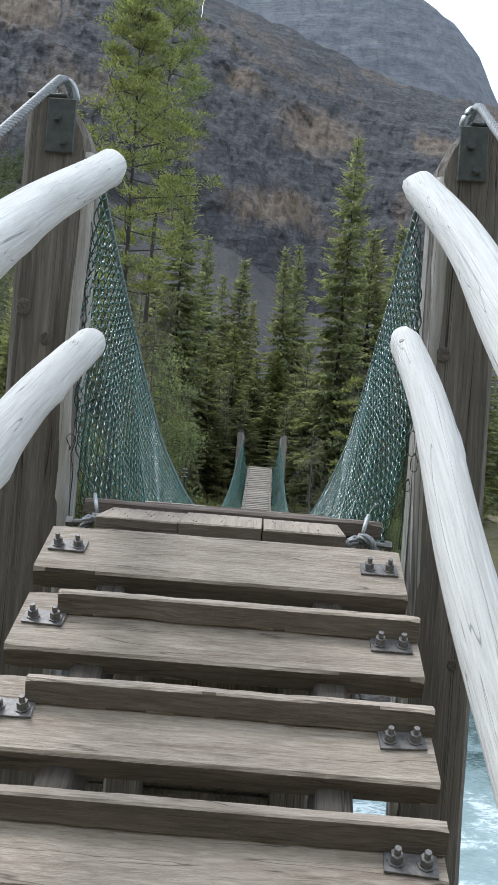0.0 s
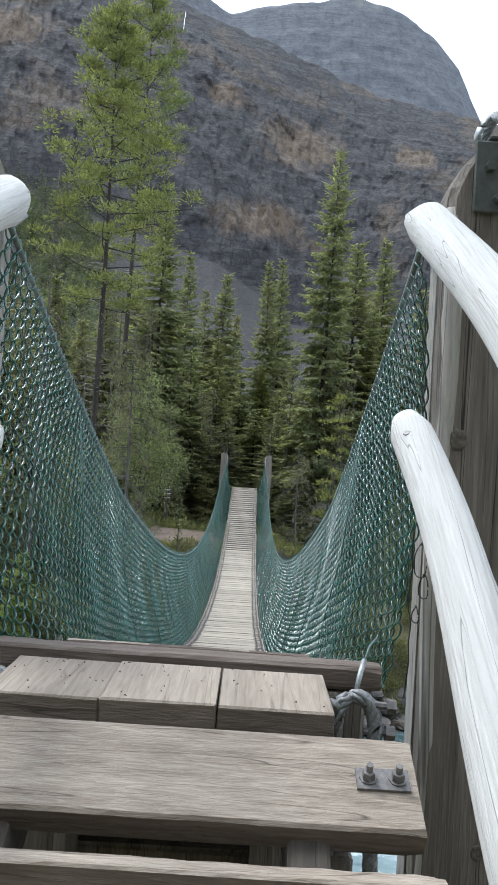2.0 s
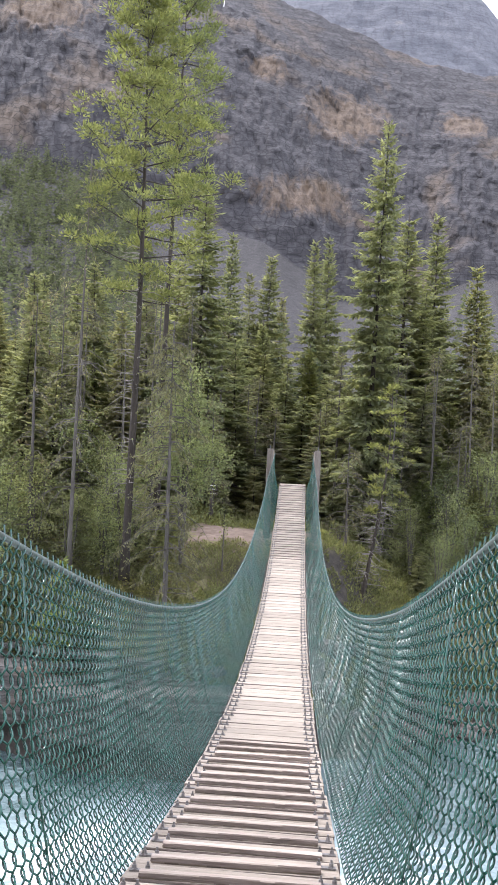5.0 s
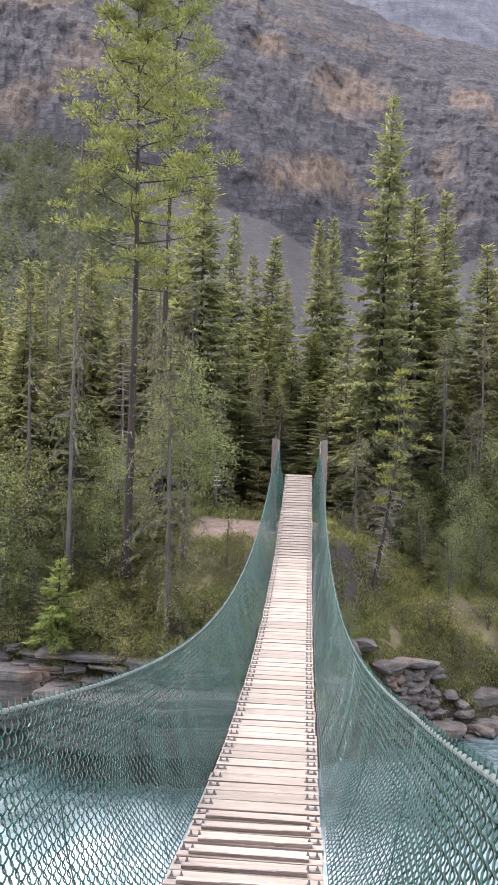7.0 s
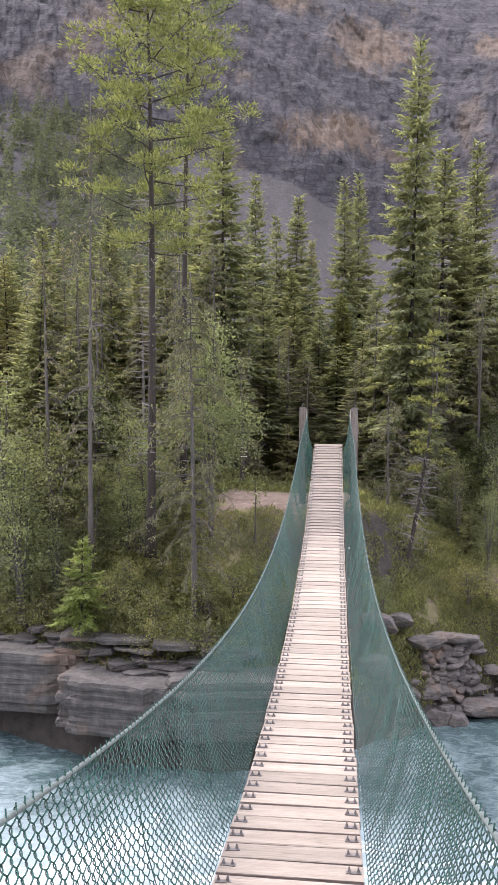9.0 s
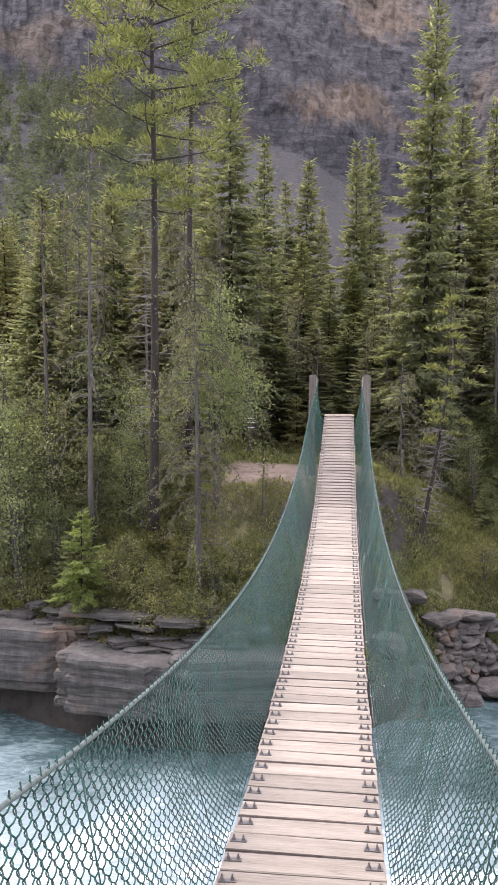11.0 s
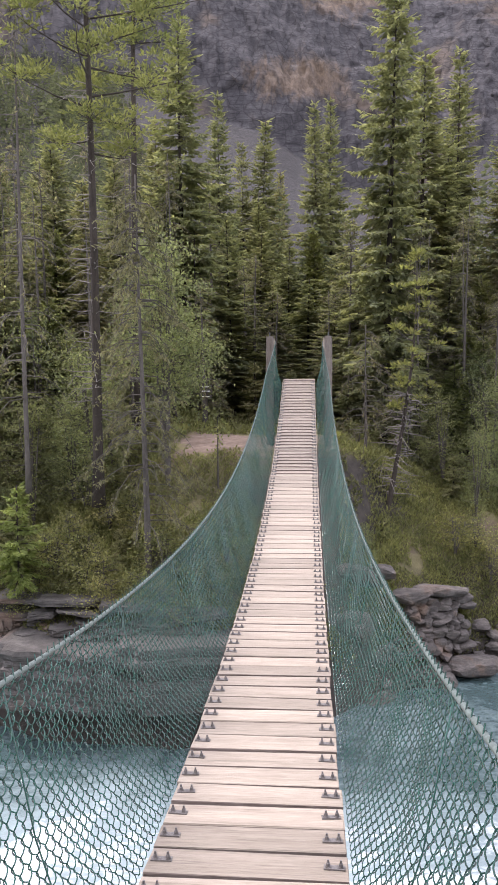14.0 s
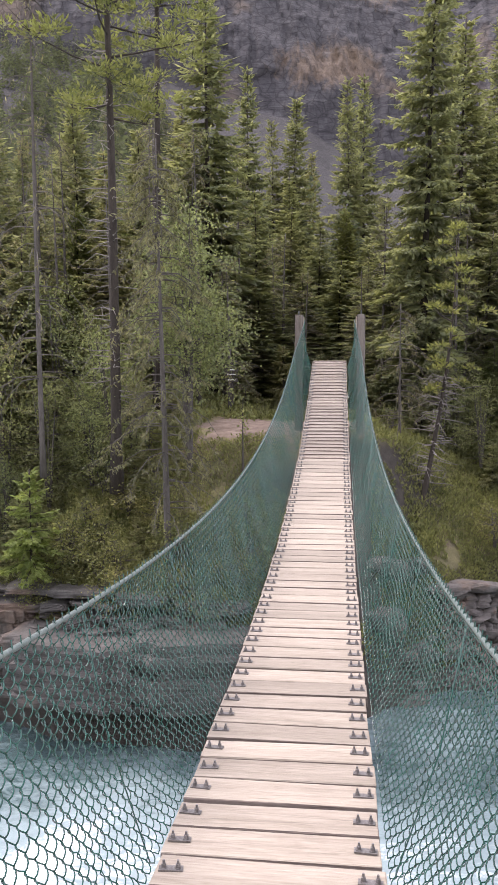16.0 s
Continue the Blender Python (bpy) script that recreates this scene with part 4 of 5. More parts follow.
def trunk_pieces(H, r, rng, lean=0.02, n=14, sides=8, top=0.015, taper=0.8):
    ph = rng.uniform(0, 6)
    line = [(lean * H * math.sin(ph + s * 2.2) * s, lean * H * math.cos(ph * 1.3 + s * 1.7) * s, H * s) for s in np.linspace(0, 1, n)]
    rad = [max(top, r * (1 - s) ** taper + (0.35 * r if s == 0 else 0)) for s in np.linspace(0, 1, n)]
    return line, tube(line, rad, sides)


def at_height(line, z):
    zs = [p[2] for p in line]
    return np.interp(z, zs, [p[0] for p in line]), np.interp(z, zs, [p[1] for p in line])


def sprays(P, D, L, W, rng, flat=0.55):
    """Flat twig sprays: blades that lie roughly level, base, two shoulders, tip."""
    D = D / np.linalg.norm(D, axis=1)[:, None]
    q = rng.normal(0, flat, P.shape) + np.array((0, 0, 1.0))
    A = np.cross(D, q)
    A /= np.linalg.norm(A, axis=1)[:, None] + 1e-9
    L, W = L[:, None], W[:, None]
    v = np.stack([P, P + D * L * 0.42 + A * W, P + D * L, P + D * L * 0.42 - A * W], 1).reshape(-1, 3)
    return v, np.arange(len(v)).reshape(-1, 4)


def spruce(name, H, r, crown0, Lmax, seed, needles, label, power=0.8, stubs=0, droop=0.30, full=0.85, bark=None):
    """A conifer standing at the origin: whorls of drooping boughs, each a fan of twig sprays."""
    rng = np.random.default_rng(seed)
    line, tk = trunk_pieces(H, r, rng, 0.012, taper=1.4)
    wood_bits = [tk]
    tree = empty(name, label, "tree")
    node = 0.036 * Lmax + 0.012
    size = 0.35 + 0.65 * min(1.0, Lmax / 1.8)
    P, D, Ln, Wd = [], [], [], []
    z = crown0 * H
    while z < H * 0.992:
        f = (z / H - crown0) / (1 - crown0)
        reach = Lmax * ((1 - f) ** power * 0.96 + 0.035) * min(1.0, 0.5 + 4 * f)
        turn = rng.uniform(0, 6.28)
        n = int(rng.integers(5, 8)) if f < 0.9 else 5
        for b in range(n):
            if rng.random() > full:
                continue
            a = turn + 6.283 * b / n + rng.normal(0, 0.22)
            L = reach * rng.uniform(0.5, 1.15)
            zb = z + rng.normal(0, 0.05) * size
            rad = np.array((math.cos(a), math.sin(a), 0.0))
            tan = np.array((-math.sin(a), math.cos(a), 0.0))
            bx, by = at_height(line, zb)
            up = 0.75 * (f - 0.42) + rng.normal(0, 0.06)
            m = max(3, int(L / node))
            s = np.repeat((np.arange(m) + 0.6) / m, 2)
            side = np.tile((-1.0, 1.0), m)

            def spine(u):
                w = u * L
                return np.array((bx, by, zb)) + w[:, None] * rad + (w * (up - droop * u + 0.22 * u * u))[:, None] * np.array((0, 0, 1.0))

            base = spine(s)
            tl = np.clip(0.40 * L * (1 - s) ** 0.8 + 0.10 * size, 0.05, 0.62) * rng.uniform(0.65, 1.15, 2 * m)
            d = rad * 0.62 + tan * (side * rng.uniform(0.6, 1.0, 2 * m))[:, None] + np.array((0, 0, 1.0)) * rng.normal(-0.22, 0.16, (2 * m, 1))
            P.append(base)
            D.append(d)
            Ln.append(tl)
            Wd.append(0.020 * size + 0.085 * tl)
            d1 = d / np.linalg.norm(d, axis=1)[:, None]
            for u, k in ((0.35, 0.55), (0.65, 0.42), (0.5, 0.5)):
                P.append(base + d1 * (tl * u)[:, None])
                D.append(d1 * 0.5 + rad * rng.uniform(-0.2, 0.9, (2 * m, 1)) + rng.normal(0, 0.25, (2 * m, 3)) + np.array((0, 0, -0.30)))
                Ln.append(tl * k + 0.03)
                Wd.append(0.014 * size + 0.075 * tl)
            e = spine(np.array((0.35, 0.7, 1.0)))
            P.append(e[1:])
            D.append(np.tile(rad + np.array((0, 0, up - droop + 0.35)), (2, 1)))
            Ln.append(np.full(2, 0.24 * size))
            Wd.append(np.full(2, 0.035 * size))
            if L > 0.3:
                wood_bits.append(tube([(bx, by, zb), tuple(e[0]), tuple(e[1])], [0.010 + 0.007 * L, 0.008, 0.004], 3, False))
        z += (0.125 * Lmax + 0.045) * (1.15 - 0.55 * f) * rng.uniform(0.75, 1.25)
    for i in range(stubs):
        zs = rng.uniform(0.06, crown0 + 0.15) * H
        a = rng.uniform(0, 6.28)
        l = rng.uniform(0.25, 1.1)
        bx, by = at_height(line, zs)
        mid = (bx + 0.5 * l * math.cos(a), by + 0.5 * l * math.sin(a), zs + rng.uniform(-0.05, 0.1))
        e = (bx + l * math.cos(a + 0.2), by + l * math.sin(a + 0.2), zs - rng.uniform(0.0, 0.3))
        wood_bits.append(tube([(bx, by, zs), mid, e], [0.014, 0.009, 0.004], 3, False))
    v, fc = join(wood_bits)
    part("trunk", mesh_from("trunk", v, fc, bark or BARK, True), tree, None, "dark scaly trunk with bare twigs")
    part("crown", crown_mesh("crown", [sprays(np.concatenate(P), np.concatenate(D), np.concatenate(Ln), np.concatenate(Wd), rng)], needles), tree)
    return tree


def pine(name, H, r, crown0, Lmax, nb, seed, label, clumps=5, per=60, size=0.34, stubs=30, twist=0.012):
    """A pine: bare trunk, spreading limbs, clumps of long needles towards their ends."""
    rng = np.random.default_rng(seed)
    line, tk = trunk_pieces(H, r, rng, twist)
    bits = [tk]
    tree = empty(name, label, "tree")
    P, D, Ln, Wd = [], [], [], []
    for i in range(nb):
        f = i / (nb - 1)
        z = (crown0 + (1 - crown0) * f**0.9) * H
        shape = min(1.0, 0.55 + 2.2 * f) * (0.12 + 0.88 * (1 - f) ** 0.62)
        L = Lmax * max(0.14, shape) * rng.uniform(0.45, 1.2)
        a = i * 2.4 + rng.uniform(-0.5, 0.5)
        bx, by = at_height(line, z)
        rise = rng.uniform(-0.12, 0.22) + 0.35 * f
        pts = [np.array((bx, by, z))]
        for s in (0.35, 0.7, 1.0):
            pts.append(np.array((bx + L * s * math.cos(a + 0.2 * s), by + L * s * math.sin(a + 0.2 * s), z + L * (rise * s + 0.12 * s * s))))
        bits.append(tube([tuple(p) for p in pts], [0.026, 0.019, 0.012, 0.006], 4, False))
        for c in range(clumps):
            s = rng.uniform(0.35, 1.0)
            k = min(2, int(s * 3))
            base = pts[k] + (pts[k + 1] - pts[k]) * (s * 3 - k if s < 1 else 1)
            cen = base + rng.normal(0, 0.20 * L / Lmax + 0.08, 3) * np.array((1, 1, 0.9)) + np.array((0, 0, 0.10))
            bits.append(tube([tuple(base), tuple(cen)], [0.010, 0.004], 3, False))
            q = rng.normal(size=(per, 3))
            q /= np.linalg.norm(q, axis=1)[:, None]
            q[:, 2] = np.abs(q[:, 2]) * 0.8 - 0.15
            P.append(cen + q * rng.uniform(0.05, size, (per, 1)) * np.array((1.1, 1.1, 0.8)))
            D.append(q + rng.normal(0, 0.35, (per, 3)) + np.array((0, 0, 0.35)))
            k2 = rng.uniform(0.08, 0.17, per)
            Ln.append(k2)
            Wd.append(k2 * 0.17)
    twigs = []
    for i in range(stubs):
        z = rng.uniform(0.12, crown0 + 0.1) * H
        a = rng.uniform(0, 6.28)
        l = rng.uniform(0.2, 0.9)
        bx, by = at_height(line, z)
        twigs.append(tube([(bx, by, z), (bx + l * 0.6 * math.cos(a), by + l * 0.6 * math.sin(a), z + rng.uniform(-0.1, 0.12)), (bx + l * math.cos(a + 0.3), by + l * math.sin(a + 0.3), z + rng.uniform(-0.25, 0.1))], [0.016, 0.010, 0.004], 3, False))
    v, f = join(bits)
    part("trunk", mesh_from("trunk", v, f, BARK, True), tree, None, "dark bare trunk")
    v, f = join(twigs)
    part("deadwood", mesh_from("deadwood", v, f, TWIG_WOOD, True), tree, None, "bleached dead twigs")
    part("crown", crown_mesh("crown", [tuft_quads(np.concatenate(P), np.concatenate(D), np.concatenate(Ln), np.concatenate(Wd), rng)], PINE), tree)
    return tree


def leafy(name, H, spread, stems, clumps, per, seed, label, leaf=(0.05, 0.09), material=None, category="tree", z0=0.15):
    """A light-leaved broadleaf tree or bush with several stems."""
    rng = np.random.default_rng(seed)
    tree = empty(name, label, category)
    bits, P, D, Ln, Wd = [], [], [], [], []
    for s in range(stems):
        a = rng.uniform(0, 6.28)
        top = np.array((math.cos(a) * spread * rng.uniform(0.1, 0.5), math.sin(a) * spread * rng.uniform(0.1, 0.5), H * rng.uniform(0.75, 1.0)))
        mid = top * 0.5 + np.array((0, 0, H * 0.06))
        bits.append(tube([(0, 0, 0), tuple(mid), tuple(top)], [0.012 * H**0.8 + 0.01, 0.009 * H**0.8, 0.004], 5, False))
        for c in range(clumps):
            u = rng.uniform(z0, 1.0)
            base = (mid * (u * 2) if u < 0.5 else mid + (top - mid) * (u * 2 - 1))
            w = spread * (0.35 + 0.65 * math.sin(math.pi * min(1, u * 0.9 + 0.08)))
            cen = base + np.array((rng.normal(0, 0.5) * w, rng.normal(0, 0.5) * w, rng.normal(0, 0.06) * H))
            bits.append(tube([tuple(base), tuple(cen)], [0.010, 0.003], 3, False))
            q = rng.normal(0, 1, (per, 3)) * np.array((1, 1, 0.7)) * (0.10 * spread + 0.10)
            P.append(cen + q)
            D.append(rng.normal(0, 1, (per, 3)) + np.array((0, 0, -0.3)))
            k = rng.uniform(*leaf, per)
            Ln.append(k)
            Wd.append(k * rng.uniform(0.28, 0.42, per))
    v, f = join(bits)
    part("trunk", mesh_from("trunk", v, f, DEAD, True), tree, None, "thin grey stems")
    part("crown", crown_mesh("crown", [tuft_quads(np.concatenate(P), np.concatenate(D), np.concatenate(Ln), np.concatenate(Wd), rng)], material or LEAF), tree)
    return tree


def dead_spruce(name, H, r, n, seed, label, lichen=0):
    """A half-dead spruce with hanging grey branches and threads of lichen."""
    rng = np.random.default_rng(seed)
    line, tk = trunk_pieces(H, r, rng, 0.01)
    bits = [tk]
    tree = empty(name, label, "tree")
    P, D, Ln, Wd = [], [], [], []
    for i in range(n):
        z = H * rng.uniform(0.18, 0.98)
        a = rng.uniform(0, 6.28)
        L = (0.25 + 1.35 * (1 - z / H) ** 0.6) * rng.uniform(0.5, 1.1)
        bx, by = at_height(line, z)
        c, s = math.cos(a), math.sin(a)
        pts = [(bx, by, z), (bx + 0.4 * L * c, by + 0.4 * L * s, z - 0.02 * L), (bx + 0.75 * L * c, by + 0.75 * L * s, z - 0.22 * L), (bx + L * c, by + L * s, z - 0.55 * L)]
        bits.append(tube(pts, [0.016, 0.011, 0.007, 0.003], 3, False))
        for k in range(6):
            u = rng.uniform(0.3, 1)
            j = min(2, int(u * 3))
            b = np.array(pts[j]) + (np.array(pts[j + 1]) - np.array(pts[j])) * (u * 3 - j if u < 1 else 1)
            e = b + np.array((rng.normal(0, 0.14) + 0.1 * c, rng.normal(0, 0.14) + 0.1 * s, -rng.uniform(0.05, 0.3)))
            bits.append(tube([tuple(b), tuple(e)], [0.005, 0.002], 3, False))
            if lichen and rng.random() < 0.7:
                t = b + (e - b) * rng.random((lichen, 1))
                P.append(t)
                D.append(rng.normal(0, 0.5, (lichen, 3)) + np.array((0, 0, -0.7)))
                kk = rng.uniform(0.05, 0.14, lichen)
                Ln.append(kk)
                Wd.append(kk * 0.13)
    v, f = join(bits)
    part("trunk", mesh_from("trunk", v, f, DEAD, True), tree, None, "grey bare trunk with hanging dead branches")
    if lichen:
        part("crown", crown_mesh("crown", [tuft_quads(np.concatenate(P), np.concatenate(D), np.concatenate(Ln), np.concatenate(Wd), rng)], LICHEN), tree, None, "sparse dry needles and lichen")
    return tree


def stand(ob, x, y, z=None, turn=0.0, scale=1.0, wide=None, first=False):
    """Puts a tree, or a copy of it, on the ground."""
    if z is None:
        z = float(ground_z(x, y)) - 0.06
    w = scale if wide is None else wide
    m = Matrix.Translation((x, y, z)) @ Matrix.Rotation(radians(turn), 4, "Z") @ Matrix.Diagonal((w, w, scale, 1))
    if first:
        ob.matrix_basis = m
        return ob
    return copy_thing(ob, m)


# single trees that can be told apart
stand(pine("pine_tree", 16.6, 0.125, 0.48, 2.6, 46, 2, "tall lodgepole pine with a bare lower trunk and yellow-green crown", 6, 70, 0.36, 130), -4.64, 22.03, -2.85, 20, first=True)
stand(pine("pine_tree", 18.6, 0.12, 0.54, 2.1, 38, 12, "tall pine with a thin dark trunk standing behind another pine", 6, 60, 0.35, 110), -4.5, 26.0, None, 130, first=True)
stand(dead_spruce("bare_tree", 11.4, 0.065, 75, 4, "slim nearly bare conifer with short dead twigs", 2), -6.07, 21.4, -2.4, 0, first=True)
stand(dead_spruce("dead_spruce_tree", 9.0, 0.085, 130, 6, "half-dead spruce with hanging lichen-covered branches", 16), -3.25, 20.8, -4.6, 40, first=True)
stand(spruce("young_fir_tree", 2.3, 0.035, 0.06, 0.85, 9, YOUNG, "small bright green young fir on the river bank", full=0.65), -5.97, 20.3, -4.35, 0, first=True)
stand(spruce("spruce_tree", 16.2, 0.18, 0.08, 2.3, 10, SPRUCE, "tall dark spruce with a dense layered crown", power=0.78, stubs=20, full=0.9), 2.75, 30.0, -2.6, 0, first=True)
stand(pine("crooked_pine_tree", 7.0, 0.075, 0.42, 0.95, 12, 15, "small crooked pine with tangled grey twigs", 3, 42, 0.18, 120, 0.05), 2.32, 25.5, -3.95, 200, first=True).matrix_basis @= Matrix.Rotation(radians(-6), 4, "Y")
stand(dead_spruce("dead_sapling", 4.2, 0.05, 40, 16, "thin dead sapling with pale hanging twigs", 6), 1.88, 27.0, -2.75, 0, first=True)
aspen = stand(leafy("leafy_tree", 6.4, 1.2, 5, 34, 75, 17, "light green leafy willow beside a dead spruce", (0.045, 0.085), z0=0.36), -3.2, 23.2, None, 0, first=True)

kinds = [
    spruce("spruce_tree", 13.5, 0.15, 0.06, 2.1, 21, SPRUCE, "dark green spruce with a narrow pointed crown", power=0.95, stubs=14),
    spruce("spruce_tree", 12.0, 0.13, 0.08, 1.8, 22, SPRUCE, "slender dark green forest spruce", power=1.0, stubs=14),
    spruce("spruce_tree", 11.0, 0.13, 0.04, 2.3, 23, SPRUCE, "broad mid-green spruce with low boughs", power=1.0, stubs=8),
    spruce("pine_tree", 12.5, 0.13, 0.22, 1.6, 24, PINE, "yellow-green young pine with an open crown", power=0.7, stubs=30, droop=0.05, full=0.8),
]
groups = ["forest spruces", "forest spruces", "forest spruces", "forest pines"]
for ob, g in zip(kinds, groups):
    ob["group"] = g
dead_thin = dead_spruce("dead_spruce_tree", 10.5, 0.09, 70, 25, "grey dead spruce among the living trees", 7)

# x, y, height of the top, kind
placed = [
    (-3.9, 31.0, 11.6, 0), (-3.58, 40.0, 11.9, 1), (-3.06, 45.0, 11.0, 2), (-2.0, 45.0, 11.2, 1), (-1.4, 50.0, 9.9, 1), (-2.12, 42.0, 8.3, 0),
    (0.7, 48.0, 12.7, 1), (1.54, 50.0, 13.4, 1), (4.24, 34.0, 11.9, 0), (5.77, 36.0, 10.9, 1), (0.57, 44.0, 6.8, 3), (6.2, 33.0, 7.2, 3),
    (-7.28, 28.0, 8.5, 3), (-15.7, 40.0, 8.2, 2), (-12.0, 36.0, 8.0, 1), (-9.6, 31.0, 5.6, 2), (-10.8, 33.0, 6.6, 3), (-5.4, 35.0, 8.8, 1),
    (-6.6, 33.0, 7.6, 0), (-8.2, 37.0, 9.6, 3), (7.6, 35.0, 8.6, 1), (8.6, 38.0, 9.4, 3), (7.0, 41.0, 9.0, 0), (9.8, 36.0, 8.0, 2),
    (-0.6, 40.0, 5.4, 2), (1.4, 41.0, 5.4, 0), (2.0, 37.0, 5.6, 2), (-1.6, 36.5, 5.0, 1), (-2.8, 35.0, 5.6, 2), (0.3, 37.0, 3.4, 2), (3.6, 33.5, 6.2, 2),
    (4.9, 31.5, 4.2, 0), (8.2, 32.0, 5.2, 1), (-8.9, 25.5, 4.6, 1), (-10.2, 28.0, 5.2, 0), (-7.6, 24.6, 2.9, 2), (-6.2, 27.5, 5.2, 1), (-5.2, 29.5, 4.4, 2), (-13.4, 33.0, 6.4, 1),
    (-9.2, 27, 6.2, 1), (-11.5, 29, 6.8, 0), (-8.0, 30.5, 7.4, 1), (-12.5, 30, 6.0, 3), (-6.9, 26, 5.0, 3), (-10, 35, 8.6, 0), (-5.9, 30.2, 6.4, 1), (5.4, 30.2, 4.5, 3), (6.9, 31.5, 6.0, 3), (3.9, 30.8, 5.0, 3), (7.9, 29.8, 4.6, 3), (9.2, 33, 7.0, 3), (5.2, 34.5, 7.4, 1), (4.6, 28.9, 2.6, 3), (6.4, 28.4, 2.2, 3), (5.6, 29.7, 3.8, 3), (3.4, 29.4, 1.8, 3), (8.6, 30.8, 4.4, 3), (-7.4, 25.2, 2.6, 3), (-6.0, 25.8, 2.2, 3), (-8.4, 24.8, 2.4, 3),
    (-1.0, 33.5, 2.6, 1), (1.2, 33.8, 2.8, 2), (-2.4, 31.6, 3.0, 0), (2.0, 32.4, 3.6, 1),
]
used = set()
r = random.Random(77)
for (x, y, top, kind) in placed:
    ob = kinds[kind]
    H = (13.5, 12.0, 11.0, 12.5)[kind]
    zg = float(ground_z(x, y)) - 0.1
    sc = (top - zg) / H
    wd = max(0.85, min(1.25, sc * 1.25)) * r.uniform(0.88, 1.2)
    stand(ob, x, y, zg, r.uniform(0, 360), sc, wd, first=kind not in used)
    used.add(kind)
dead_first = True
for (x, y, sc) in ((-7.9, 23.4, 0.85), (-5.0, 27.6, 1.05), (-6.8, 30.0, 1.0), (3.6, 29.0, 0.8), (5.0, 29.2, 0.9), (6.6, 30.5, 0.85), (-3.9, 28.5, 0.9), (-8.8, 29.0, 1.0), (1.6, 31.0, 0.8), (-9.8, 30.5, 0.95), (-7.2, 26.0, 0.8), (-5.6, 25.2, 0.75), (-3.2, 33.0, 0.95), (2.6, 34.5, 0.9), (4.4, 32.6, 0.85), (7.4, 30.2, 0.8), (-11.2, 31.5, 1.0), (-4.6, 31.2, 0.9), (5.9, 28.6, 0.6), (-1.6, 31.8, 0.6), (3.0, 31.2, 0.7), (-6.1, 32.0, 1.05), (8.4, 33.4, 0.9), (-9.0, 26.6, 0.7), (-2.0, 33.2, 0.55), (-0.9, 32.2, 0.45), (0.9, 32.6, 0.5), (2.2, 31.4, 0.65), (3.3, 32.4, 0.75), (4.0, 29.8, 0.6), (5.3, 31.0, 0.85), (6.2, 29.4, 0.6), (7.0, 32.6, 0.9), (-4.2, 29.8, 0.8), (-5.3, 28.8, 0.9), (-6.5, 28.4, 0.8), (-7.6, 27.6, 0.9), (-8.4, 31.8, 1.0), (-9.4, 28.4, 0.8), (-10.4, 30.0, 0.9), (-3.4, 30.4, 0.7), (-2.9, 28.0, 0.5)):
    stand(dead_thin, x, y, None, r.uniform(0, 360), sc, 0.9, first=dead_first)
    dead_first = False

stand(leafy("sapling", 2.0, 0.32, 1, 9, 12, 71, "thin leafy sapling standing before the gravel path", (0.06, 0.11), LEAF, "sapling", 0.6), -1.95, 23.0, None, 0, first=True)

# broadleaf shrubs on the bank
shrub = leafy("shrub", 1.5, 0.75, 5, 10, 18, 31, "green leafy shrub on the river bank", (0.05, 0.09), SCRUB, "shrub")
willow = leafy("willow_bush", 4.6, 1.15, 5, 24, 40, 32, "tall pale green willow bush", (0.045, 0.08), LEAF, "bush")
shrub["group"], willow["group"] = "bank shrubs", "willow bushes"
first = True
for (x, y, sc) in ((-8.6, 22.4, 1.15), (-9.6, 24.0, 1.2), (-7.6, 23.0, 0.8), (-6.9, 24.6, 0.9), (5.4, 27.5, 0.7), (6.8, 28.6, 0.9), (4.2, 27.8, 0.55), (-4.9, 23.0, 0.7), (3.2, 28.4, 0.6), (-5.6, 24.4, 0.7), (1.5, 23.2, 0.28), (4.9, 26.4, 0.5), (-6.4, 22.6, 0.62), (-5.5, 23.0, 0.5), (5.4, 29.0, 0.7), (7.2, 29.4, 0.8), (-7.2, 21.9, 0.45), (-4.6, 23.4, 0.5), (6.0, 26.9, 0.6), (-8.9, 23.2, 0.9), (-8.1, 21.7, 0.8)):
    stand(willow, x, y, None, r.uniform(0, 360), sc, first=first)
    first = False
first = True
for i in range(150):
    x = r.uniform(-9.5, 7.5)
    d = r.choice([r.uniform(0.7, 2.2), r.uniform(1.0, 7.0)])
    y = float(bank_edge(np.array(x))) + d
    if abs(x) < 1.5 and 22.0 < y < 31:
        continue
    if -3.4 < x < 3.8 and 21.8 < y < 27.4:
        continue
    if x > 1.4 and r.random() < 0.6:
        continue
    stand(shrub, x, y, None, r.uniform(0, 360), r.uniform(0.35, 0.95), r.uniform(0.5, 1.1), first=first)
    first = False

young = spruce("young_spruce_tree", 2.2, 0.03, 0.04, 0.8, 61, SPRUCE, "small bushy young spruce on the bank", power=0.8)
young["group"] = "young spruces"
first = True
